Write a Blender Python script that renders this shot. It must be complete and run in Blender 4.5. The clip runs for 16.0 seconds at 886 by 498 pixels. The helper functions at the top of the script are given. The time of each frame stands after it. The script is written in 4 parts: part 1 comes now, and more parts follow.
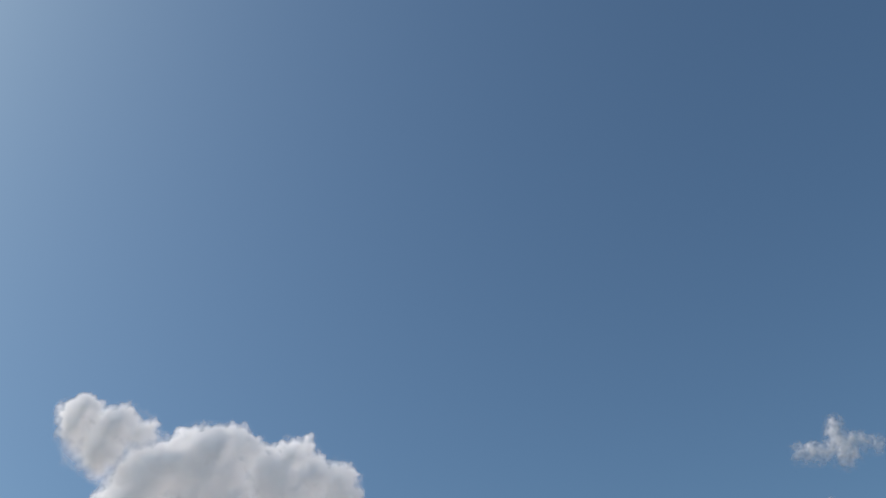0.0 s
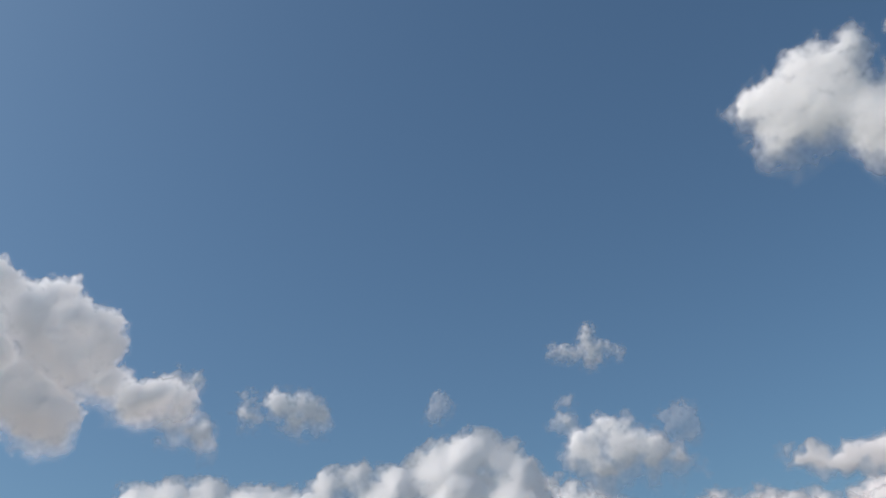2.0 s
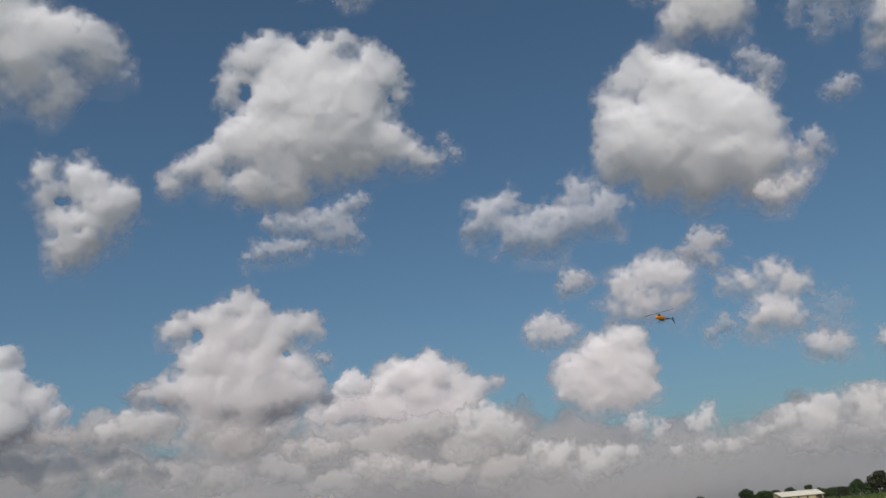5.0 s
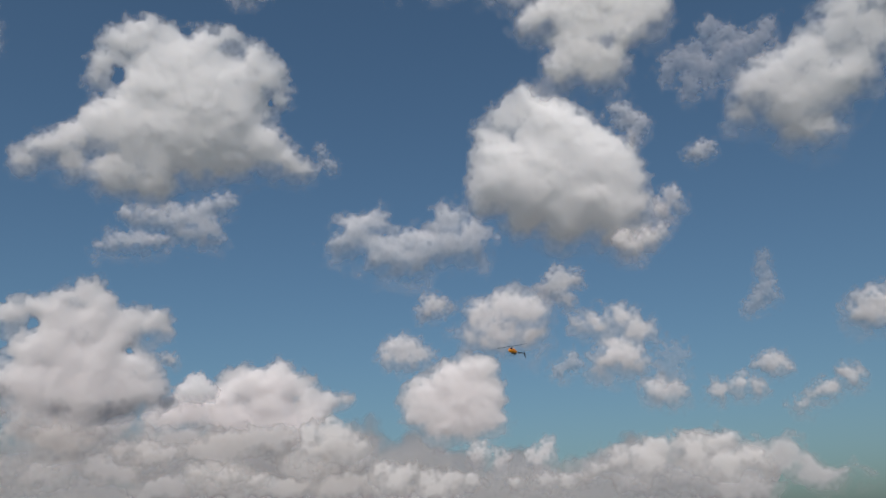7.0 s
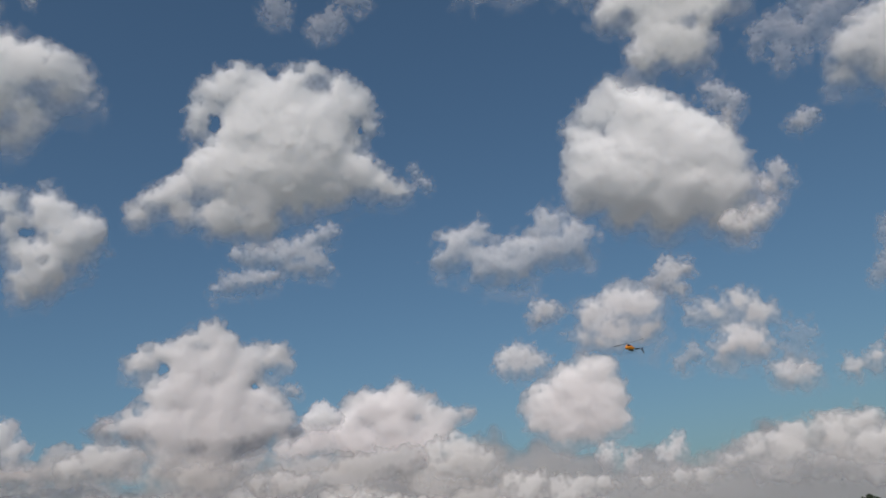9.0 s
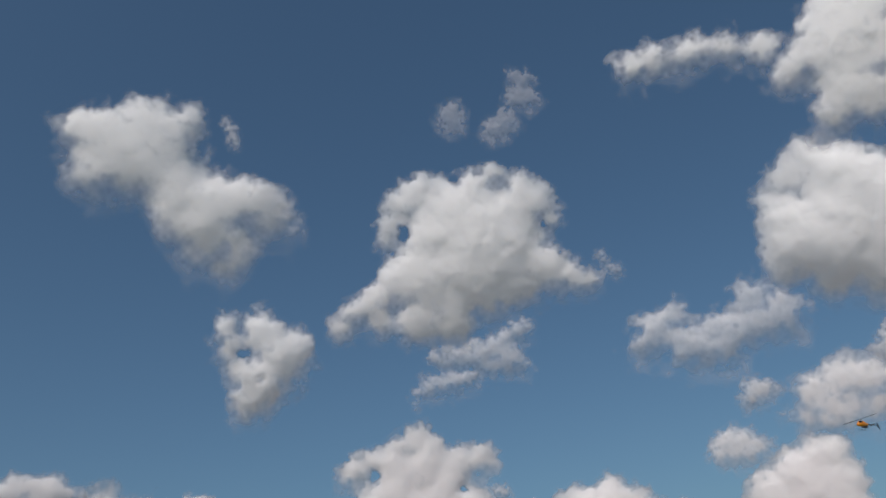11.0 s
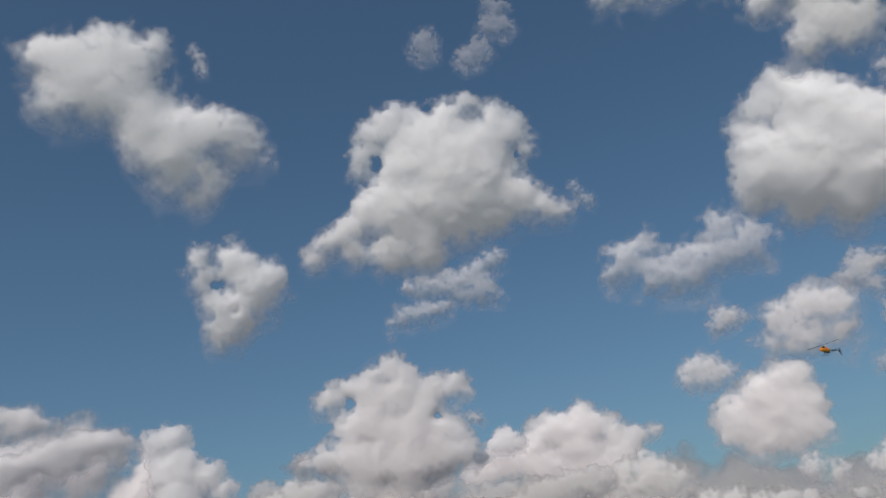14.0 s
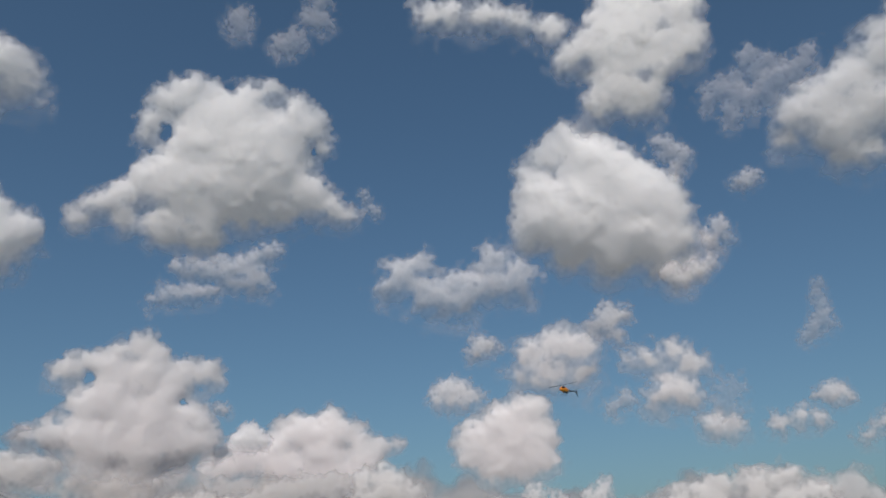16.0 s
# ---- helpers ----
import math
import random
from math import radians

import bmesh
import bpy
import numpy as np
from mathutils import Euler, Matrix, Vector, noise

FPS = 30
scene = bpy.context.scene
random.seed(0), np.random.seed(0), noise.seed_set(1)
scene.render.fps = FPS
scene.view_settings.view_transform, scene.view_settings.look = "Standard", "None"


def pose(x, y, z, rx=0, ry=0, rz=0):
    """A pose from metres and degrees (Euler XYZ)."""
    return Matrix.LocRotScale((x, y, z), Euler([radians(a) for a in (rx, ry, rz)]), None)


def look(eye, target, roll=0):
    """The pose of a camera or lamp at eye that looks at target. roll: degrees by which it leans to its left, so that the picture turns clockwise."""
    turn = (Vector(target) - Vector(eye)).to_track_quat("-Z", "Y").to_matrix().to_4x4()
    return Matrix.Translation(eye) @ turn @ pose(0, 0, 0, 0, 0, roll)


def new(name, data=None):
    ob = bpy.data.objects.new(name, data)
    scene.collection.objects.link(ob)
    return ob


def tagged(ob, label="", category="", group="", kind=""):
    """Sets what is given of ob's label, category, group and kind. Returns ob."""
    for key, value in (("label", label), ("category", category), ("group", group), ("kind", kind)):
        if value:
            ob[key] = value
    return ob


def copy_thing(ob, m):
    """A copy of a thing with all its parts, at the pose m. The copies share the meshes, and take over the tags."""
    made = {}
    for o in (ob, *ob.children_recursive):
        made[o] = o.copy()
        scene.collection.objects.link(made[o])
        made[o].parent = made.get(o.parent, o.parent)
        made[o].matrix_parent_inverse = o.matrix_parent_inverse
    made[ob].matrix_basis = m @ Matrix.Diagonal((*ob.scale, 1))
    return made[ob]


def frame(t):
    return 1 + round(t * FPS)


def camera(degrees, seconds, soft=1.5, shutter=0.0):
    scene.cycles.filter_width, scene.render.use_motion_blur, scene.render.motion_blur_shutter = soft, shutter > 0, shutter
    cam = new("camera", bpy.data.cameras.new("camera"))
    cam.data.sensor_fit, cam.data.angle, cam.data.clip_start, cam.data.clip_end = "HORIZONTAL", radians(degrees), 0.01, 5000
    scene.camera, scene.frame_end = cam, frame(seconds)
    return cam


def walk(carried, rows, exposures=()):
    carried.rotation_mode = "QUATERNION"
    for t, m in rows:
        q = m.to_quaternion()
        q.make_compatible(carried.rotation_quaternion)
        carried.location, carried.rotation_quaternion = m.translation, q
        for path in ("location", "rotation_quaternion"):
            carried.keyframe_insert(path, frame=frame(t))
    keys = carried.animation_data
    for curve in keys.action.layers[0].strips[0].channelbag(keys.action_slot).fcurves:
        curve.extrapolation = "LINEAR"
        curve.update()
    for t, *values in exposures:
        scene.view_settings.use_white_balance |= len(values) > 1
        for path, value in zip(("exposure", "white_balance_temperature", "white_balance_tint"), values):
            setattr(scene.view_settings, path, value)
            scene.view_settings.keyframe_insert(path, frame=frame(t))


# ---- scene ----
SUN_AZ, SUN_EL = -165.0, 46.0   # degrees clockwise from +y, and above the horizon
PATH = [
    (0, pose(0, 0, 1.65, 130.78, 4.84, 80.02)),
    (0.5, pose(0, 0, 1.65, 128.42, 6.34, 79.31)),
    (1, pose(0, 0, 1.65, 125.57, 6.17, 75.60)),
    (1.5, pose(0, 0, 1.65, 123.39, 5.62, 70.49)),
    (2, pose(0, 0, 1.65, 121.00, 5.19, 63.63)),
    (2.5, pose(0, 0, 1.65, 118.67, 5.35, 54.15)),
    (3, pose(0, 0, 1.65, 117.13, 4.62, 42.78)),
    (3.5, pose(0, 0, 1.65, 115.11, 5.02, 28.81)),
    (4, pose(0, 0, 1.65, 112.43, 5.46, 16.20)),
    (4.5, pose(0, 0, 1.65, 110.00, 5.14, 5.39)),
    (5, pose(0, 0, 1.65, 108.21, 4.91, -1.15)),
    (5.2, pose(0, 0, 1.65, 107.46, 4.77, -3.10)),
    (5.72, pose(0, 0, 1.65, 106.68, 3.97, -8.30)),
    (6.25, pose(0, 0, 1.65, 107.42, 2.67, -11.25)),
    (6.78, pose(0, 0, 1.65, 108.57, 1.68, -12.11)),
    (7.3, pose(0, 0, 1.65, 109.02, 1.81, -11.02)),
    (7.5, pose(0, 0, 1.65, 108.75, 2.14, -10.34)),
    (8, pose(0, 0, 1.65, 108.67, 3.12, -8.33)),
    (8.5, pose(0, 0, 1.65, 108.74, 4.33, -6.33)),
    (9, pose(0, 0, 1.65, 110.12, 5.68, -3.01)),
    (9.5, pose(0, 0, 1.65, 111.30, 5.93, 2.31)),
    (10, pose(0, 0, 1.65, 114.41, 5.95, 7.53)),
    (10.2, pose(0, 0, 1.65, 116.05, 5.64, 9.12)),
    (10.72, pose(0, 0, 1.65, 117.78, 5.68, 11.18)),
    (11.25, pose(0, 0, 1.65, 117.81, 5.94, 10.43)),
    (11.78, pose(0, 0, 1.65, 116.95, 6.04, 8.76)),
    (12.3, pose(0, 0, 1.65, 116.01, 5.64, 8.03)),
    (12.5, pose(0, 0, 1.65, 115.63, 4.94, 8.06)),
    (13, pose(0, 0, 1.65, 115.08, 4.61, 8.52)),
    (13.5, pose(0, 0, 1.65, 114.24, 5.59, 9.73)),
    (14, pose(0, 0, 1.65, 112.98, 6.71, 9.46)),
    (14.5, pose(0, 0, 1.65, 113.21, 6.93, 6.73)),
    (15, pose(0, 0, 1.65, 113.44, 5.54, 2.03)),
    (15.5, pose(0, 0, 1.65, 112.28, 4.29, -2.85)),
    (16, pose(0, 0, 1.65, 111.79, 2.68, -8.12)),
]

cam = camera(55.0, 16.0)
walk(cam, PATH, [(0, 0.45), (1.5, 0.46), (2.5, 0.34), (3.5, 0.17), (5, -0.03), (9, -0.06), (16, -0.02)])


def heading(az, el):
    """Unit vector towards a compass bearing and an elevation, in degrees."""
    a, e = radians(az), radians(el)
    return Vector((math.sin(a) * math.cos(e), math.cos(a) * math.cos(e), math.sin(e)))


# ---- daylight ----
world = bpy.data.worlds.new("sky")
scene.world = world
world.use_nodes = True
wn = world.node_tree
sky = wn.nodes.new("ShaderNodeTexSky")
sky.sky_type, sky.sun_disc = "NISHITA", False
sky.sun_elevation, sky.sun_rotation = radians(SUN_EL), radians(SUN_AZ)
sky.air_density, sky.dust_density, sky.ozone_density, sky.altitude = 1.0, 2.2, 1.0, 0
wn.nodes["Background"].inputs["Strength"].default_value = 0.070
tint = wn.nodes.new("ShaderNodeVectorMath")
tint.operation = "MULTIPLY"
tint.inputs[1].default_value = (0.74, 0.975, 1.06)   # clear rural air
wn.links.new(sky.outputs["Color"], tint.inputs[0])
wn.links.new(tint.outputs["Vector"], wn.nodes["Background"].inputs["Color"])
sun = new("sun", bpy.data.lights.new("sun", "SUN"))
sun.data.energy, sun.data.angle, sun.data.color = 2.75, radians(0.53), (1.0, 0.865, 0.785)
sun.matrix_world = look(heading(SUN_AZ, SUN_EL) * 200, (0, 0, 0))


# ---- materials ----
scene.cycles.transparent_max_bounces = 48   # many thin layers of vapour lie behind one another

def material(name):
    m = bpy.data.materials.new(name)
    m.use_nodes = True
    n = m.node_tree
    return m, n, n.nodes["Principled BSDF"], n.nodes["Material Output"]


def node(n, kind, **values):
    made = n.nodes.new(kind)
    for key, value in values.items():
        made.inputs[key.replace("_", " ").capitalize()].default_value = value
    return made


def grainy(name, dark, light, scale, rough=0.8, bump=0.3, big=0.12, metal=0.0):
    """A surface with two scales of colour variation and a fine relief."""
    m, n, b, out = material(name)
    co = n.nodes.new("ShaderNodeTexCoord")
    fine = node(n, "ShaderNodeTexNoise", Scale=scale, Detail=6.0, Roughness=0.6)
    broad = node(n, "ShaderNodeTexNoise", Scale=scale * big, Detail=3.0)
    add = n.nodes.new("ShaderNodeMath")
    add.operation = "MULTIPLY_ADD"
    add.inputs[1].default_value = 0.5
    half = n.nodes.new("ShaderNodeMath")
    half.operation = "MULTIPLY"
    half.inputs[1].default_value = 0.5
    ramp = n.nodes.new("ShaderNodeValToRGB")
    ramp.color_ramp.elements[0].position, ramp.color_ramp.elements[1].position = 0.34, 0.66
    ramp.color_ramp.elements[0].color, ramp.color_ramp.elements[1].color = (*dark, 1), (*light, 1)
    bp = node(n, "ShaderNodeBump", Strength=bump)
    for t in (fine, broad):
        n.links.new(co.outputs["Object"], t.inputs["Vector"])
    n.links.new(broad.outputs["Fac"], half.inputs[0])
    n.links.new(fine.outputs["Fac"], add.inputs[0])
    n.links.new(half.outputs[0], add.inputs[2])
    n.links.new(add.outputs[0], ramp.inputs["Fac"])
    n.links.new(ramp.outputs["Color"], b.inputs["Base Color"])
    n.links.new(fine.outputs["Fac"], bp.inputs["Height"])
    n.links.new(bp.outputs["Normal"], b.inputs["Normal"])
    b.inputs["Roughness"].default_value, b.inputs["Metallic"].default_value = rough, metal
    return m


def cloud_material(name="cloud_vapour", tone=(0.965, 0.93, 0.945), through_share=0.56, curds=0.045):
    """White vapour by default: it scatters light back and lets light through, dense inside, thinning out where the
    density falls off. Duller tones paint in distance haze.
    """
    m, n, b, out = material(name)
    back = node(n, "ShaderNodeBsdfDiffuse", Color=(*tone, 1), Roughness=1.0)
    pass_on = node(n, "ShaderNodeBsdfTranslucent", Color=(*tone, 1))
    thin_part = node(n, "ShaderNodeMixShader", Fac=through_share)
    n.links.new(back.outputs[0], thin_part.inputs[1])
    n.links.new(pass_on.outputs[0], thin_part.inputs[2])
    scatter = n.nodes.new("ShaderNodeMixShader")
    n.links.new(thin_part.outputs[0], scatter.inputs[1])
    n.links.new(b.outputs[0], scatter.inputs[2])
    b.inputs["Base Color"].default_value = (*tone, 1)
    b.inputs["Roughness"].default_value = 1.0
    b.inputs["Specular IOR Level"].default_value = 0.0
    b.subsurface_method = "RANDOM_WALK"
    b.inputs["Subsurface Weight"].default_value = 1.0
    b.inputs["Subsurface Radius"].default_value = (1.0, 1.0, 1.0)
    b.inputs["Subsurface Scale"].default_value = 110.0
    dens = n.nodes.new("ShaderNodeAttribute")
    dens.attribute_name = "vapour"
    deep = n.nodes.new("ShaderNodeMapRange")
    deep.inputs["From Min"].default_value, deep.inputs["From Max"].default_value, deep.inputs["To Max"].default_value = 0.3, 0.8, 0.75
    n.links.new(dens.outputs["Fac"], deep.inputs["Value"])
    n.links.new(deep.outputs["Result"], scatter.inputs[0])
    co = n.nodes.new("ShaderNodeTexCoord")
    tuft = node(n, "ShaderNodeTexNoise", Scale=curds, Detail=4.0, Roughness=0.5)
    n.links.new(co.outputs["Object"], tuft.inputs["Vector"])
    off = n.nodes.new("ShaderNodeMath")
    off.operation = "MULTIPLY_ADD"
    off.inputs[1].default_value, off.inputs[2].default_value = 0.56, -0.28
    n.links.new(tuft.outputs["Fac"], off.inputs[0])
    add = n.nodes.new("ShaderNodeMath")      # density + density * offset
    add.operation = "MULTIPLY_ADD"
    n.links.new(dens.outputs["Fac"], add.inputs[0])
    n.links.new(off.outputs[0], add.inputs[1])
    n.links.new(dens.outputs["Fac"], add.inputs[2])
    ease = n.nodes.new("ShaderNodeMapRange")
    ease.interpolation_type = "SMOOTHSTEP"
    n.links.new(add.outputs[0], ease.inputs["Value"])
    # nothing at the very rim of the mesh
    rim = n.nodes.new("ShaderNodeMapRange")
    rim.inputs["From Max"].default_value = 0.2
    n.links.new(dens.outputs["Fac"], rim.inputs["Value"])
    both = n.nodes.new("ShaderNodeMath")
    both.operation = "MULTIPLY"
    n.links.new(ease.outputs["Result"], both.inputs[0])
    n.links.new(rim.outputs["Result"], both.inputs[1])
    bp = node(n, "ShaderNodeBump", Strength=0.12, Distance=6.0)
    n.links.new(tuft.outputs["Fac"], bp.inputs["Height"])
    for lobe in (back, pass_on):
        n.links.new(bp.outputs["Normal"], lobe.inputs["Normal"])
    clear = n.nodes.new("ShaderNodeBsdfTransparent")
    thin = n.nodes.new("ShaderNodeMixShader")
    n.links.new(both.outputs[0], thin.inputs[0])
    n.links.new(clear.outputs[0], thin.inputs[1])
    n.links.new(scatter.outputs[0], thin.inputs[2])
    n.links.new(thin.outputs[0], out.inputs["Surface"])
    return m


CLOUD = cloud_material()
# same vapour, base colour dulled to stand for the haze before it
HAZE_DULLED_CLOUD = cloud_material("haze_dulled_vapour", (0.845, 0.80, 0.805), 0.56, 0.03)
# greyer tone: distance haze painted into the colour of the low banks
HAZE_GREYED_CLOUD = cloud_material("haze_greyed_vapour", (0.75, 0.73, 0.725), 0.45, 0.012)
GRASS = grainy("meadow_grass", (0.13, 0.17, 0.025), (0.23, 0.27, 0.055), 0.35, 0.9, 0.4)
FIELDS = grainy("far_fields", (0.16, 0.16, 0.15), (0.25, 0.24, 0.225), 0.01, 0.95, 0.1)

# ---- ground ----
def mesh_from(name, verts, faces, mat, smooth=False):
    me = bpy.data.meshes.new(name)
    me.from_pydata(verts, [], faces)
    me.materials.append(mat)
    if smooth:
        me.polygons.foreach_set("use_smooth", [True] * len(me.polygons))
    return me


ring = [(0, 0, 0)]
RADII = (3, 8, 20, 50, 120, 300, 800, 2000, 4900)
SIDES = 48
for r in RADII:
    for k in range(SIDES):
        a = 2 * math.pi * k / SIDES
        lift = 0.12 * noise.noise(Vector((r * math.cos(a) * 0.05, r * math.sin(a) * 0.05, 0))) if 8 < r < 800 else 0
        ring.append((r * math.cos(a), r * math.sin(a), lift))
faces = [(0, 1 + k, 1 + (k + 1) % SIDES) for k in range(SIDES)]
for j in range(len(RADII) - 1):
    for k in range(SIDES):
        a, b = 1 + j * SIDES + k, 1 + j * SIDES + (k + 1) % SIDES
        faces.append((a, a + SIDES, b + SIDES, b))
ground = tagged(new("ground", mesh_from("ground", ring, faces, FIELDS)), "flat farmland of mixed fields reaching to the horizon", "fields", kind="structure")


# ---- clouds ----
def lattice(ix, iy, seed):
    """Repeatable random numbers, 0 to 1, on whole-number places."""
    h = (ix.astype(np.int64) * 374761393 + iy.astype(np.int64) * 668265263 + seed * 1442695041) & 0xFFFFFFFF
    h = ((h ^ (h >> 13)) * 1274126177) & 0xFFFFFFFF
    h = ((h ^ (h >> 16)) * 2246822519) & 0xFFFFFFFF
    return ((h ^ (h >> 15)) & 0xFFFFFF) / 0xFFFFFF


def soft_noise(x, y, seed, octaves=4, gain=0.55):
    total, amp, norm = np.zeros_like(x), 1.0, 0.0
    for o in range(octaves):
        fx, fy = np.floor(x), np.floor(y)
        tx, ty = x - fx, y - fy
        tx, ty = tx * tx * tx * (tx * (6 * tx - 15) + 10), ty * ty * ty * (ty * (6 * ty - 15) + 10)
        s = seed + 31 * o
        a, b = lattice(fx, fy, s), lattice(fx + 1, fy, s)
        c, d = lattice(fx, fy + 1, s), lattice(fx + 1, fy + 1, s)
        total += amp * ((a + (b - a) * tx) * (1 - ty) + (c + (d - c) * tx) * ty - 0.5) * 2
        norm += amp
        amp *= gain
        x, y = x * 2.03 + 17.1, y * 2.03 + 5.3
    return total / norm


def billows(x, y, seed):
    """Round heads packed together, 1 on their tops and 0 in the creases."""
    fx, fy = np.floor(x), np.floor(y)
    best = np.full_like(x, 9.0)
    for dx in (-1, 0, 1):
        for dy in (-1, 0, 1):
            px = fx + dx + 0.15 + 0.7 * lattice(fx + dx, fy + dy, seed)
            py = fy + dy + 0.15 + 0.7 * lattice(fx + dx, fy + dy, seed + 7)
            best = np.minimum(best, (px - x) ** 2 + (py - y) ** 2)
    return np.clip(1 - best, 0, 1)


def evened(field, k):
    """The field, averaged twice over squares of 2k + 1 cells."""
    for axis in (0, 1, 0, 1):
        wide = np.pad(field, [(k + 1, k) if a == axis else (0, 0) for a in (0, 1)], mode="edge").cumsum(axis=axis)
        span = 2 * k + 1
        field = (wide[span:] - wide[:-span] if axis == 0 else wide[:, span:] - wide[:, :-span]) / span
    return field


SERIAL = [0]


def cloud(name, label, soft, dist, puffs, cell=None, vapour=None, bulge=0.64, squash=1.0, lean=None):
    """A heap of vapour puffs (bearing, elevation, radius in degrees) at a distance in metres, swelling towards and away from
    the field; puffs of negative radius are gaps. lean: the slope by
    which the top comes forward over the base; high clouds lie back."""
    SERIAL[0] += 1
    seed = 1000 * SERIAL[0]
    heart = sum((heading(a, e) for a, e, r in puffs), Vector()).normalized()
    right = heart.cross(Vector((0, 0, 1))).normalized()
    upward = right.cross(heart)
    flat = []
    for a, e, r in puffs:
        d = heading(a, e)
        k = d.dot(heart)
        flat.append((d.dot(right) / k, d.dot(upward) / k, radians(r) / k))
    solid = [q for q in flat if q[2] > 0]
    s = float(np.median([q[2] for q in solid]))
    cell = cell or min(max(s / 15, 0.0006), 0.00135)
    pad = 1.1 * s + 0.006
    u0, u1 = min(q[0] - q[2] for q in solid) - pad, max(q[0] + q[2] for q in solid) + pad
    v0, v1 = min(q[1] - q[2] for q in solid) - pad, max(q[1] + q[2] for q in solid) + pad
    nu, nv = int((u1 - u0) / cell) + 2, int((v1 - v0) / cell) + 2
    u, v = np.meshgrid(np.linspace(u0, u1, nu), np.linspace(v0, v1, nv))

    def curl(wave, k, gain=0.55):
        """Noise whose broadest swells are wave puff sizes apart, and whose finest still span three cells."""
        steps = int(np.clip(math.log2(max(wave * s / (3 * cell), 1)) + 1, 1, 6))
        return soft_noise(u / (wave * s), v / (wave * s), seed + k, steps, gain)

    # wind-torn places: coarse and fine shifts
    coarse, fine = 0.24 + 0.28 * soft, 0.08 + 0.08 * soft
    uw = u + s * (coarse * curl(1.0, 0) + fine * curl(0.28, 2))
    vw = v + s * (coarse * curl(1.0, 4) + fine * curl(0.28, 6))
    depth, weight, under, swell, hollow = (np.zeros_like(u) for _ in range(5))
    for pu, pv, r in flat:
        d = np.sqrt((uw - pu) ** 2 + (squash * (vw - pv)) ** 2)
        if r > 0:
            w = np.exp(np.clip(4.5 * (r - d) / s, -40, 14))
            weight += w
            under += w * (pv - vw) / (d + 0.3 * r)
            swell += (r * np.clip(1 - (d / (1.3 * r)) ** 2, 0, 1)) ** 2
        else:
            hollow = np.maximum(hollow, np.clip(1.3 + d / r, 0, 1))
    depth = np.log(weight + 1e-30) / 4.5 - 0.08 - 0.6 * hollow      # how deep inside, in puff sizes
    under = np.clip(under / (weight + 1e-30), -1, 1)       # 1 below, -1 above
    swell = swell ** (1 / 2) * (1 - 0.6 * hollow)
    heads = billows(uw / (1.1 * s), vw / (1.1 * s), seed + 11)
    small = billows(uw / (0.36 * s), vw / (0.36 * s), seed + 13)
    upper = np.clip(0.4 - under, 0, 1)
    smooth = depth + 0.0
    depth += (0.10 + 0.55 * soft) * curl(0.75, 20, 0.62) + (0.10 + 0.16 * upper) * (small - 0.6)
    # crisp above, feathered below
    fringe = 0.16 + soft * (0.70 + 1.2 * np.clip(under + 0.1, 0, 1)) + 0.9 * np.clip(under, 0, 1) + 0.013 * soft / s
    dens = np.clip(depth / fringe + 0.45, 0, max(1.55 - 0.95 * soft, 0.36))
    rear = np.clip(dens - 0.6, 0, 0.5)
    ease = np.clip((smooth + 0.6 * fringe) / 1.1, 0, 1)
    thick = swell * (0.75 + 0.10 * heads + 0.16 * curl(1.1, 23)) * ease * ease * (3 - 2 * ease)
    thick = np.clip(thick * (1 + 0.15 * (small - 0.6)), 0, None)
    even = evened(thick, max(1, int(0.17 * s / cell)))
    crest = 0.6 * evened(upper, max(1, int(0.17 * s / cell)))   # sharper heads on the upper side
    below = 0.75 * evened(np.clip(under + 0.1, 0, 1), max(1, int(0.17 * s / cell)))   # slack, even underside
    thick = even + crest * (evened(thick, 1) - even)
    thick = (thick + below * (evened(thick, max(2, int(0.45 * s / cell))) - thick)) * bulge + 0.03 * s
    if lean is None:
        turned = min(max(-math.degrees(math.atan2(heart.x, heart.y)) / 40 - 0.7, 0), 1)
        lean = -0.4 * max(min(max((math.degrees(math.asin(heart.z)) - 25) / 8, 0), 1), turned)
    forward = (1 - lean * v).reshape(-1, 1)
    base = np.array(heart)[None] + u.reshape(-1, 1) * np.array(right)[None] + v.reshape(-1, 1) * np.array(upward)[None]
    base = base * forward
    th = thick.reshape(-1, 1)
    verts = np.concatenate((base * dist * (1 - th), base * dist * (1 + 0.8 * th))) - np.array(heart)[None] * dist
    idx = np.arange(nu * nv).reshape(nv, nu)
    quad = np.stack((idx[:-1, :-1], idx[:-1, 1:], idx[1:, 1:], idx[1:, :-1]), -1).reshape(-1, 4)
    quad = quad[dens.reshape(-1)[quad].max(1) > 0.0]
    both = np.concatenate((quad, quad[:, ::-1] + nu * nv))
    used = np.unique(both)
    remap = np.zeros(2 * nu * nv, dtype=np.int64)
    remap[used] = np.arange(len(used))
    me = bpy.data.meshes.new(name)
    me.vertices.add(len(used))
    me.vertices.foreach_set("co", verts[used].astype(np.float32).reshape(-1))
    me.loops.add(both.size)
    me.loops.foreach_set("vertex_index", remap[both].astype(np.int32).reshape(-1))
    me.polygons.add(len(both))
    me.polygons.foreach_set("loop_start", np.arange(0, both.size, 4, dtype=np.int32))
    me.polygons.foreach_set("use_smooth", np.ones(len(both), dtype=bool))
    me.update(calc_edges=True)
    at = me.attributes.new("vapour", "FLOAT", "POINT")
    at.data.foreach_set("value", np.concatenate((dens.reshape(-1), rear.reshape(-1)))[used].astype(np.float32))
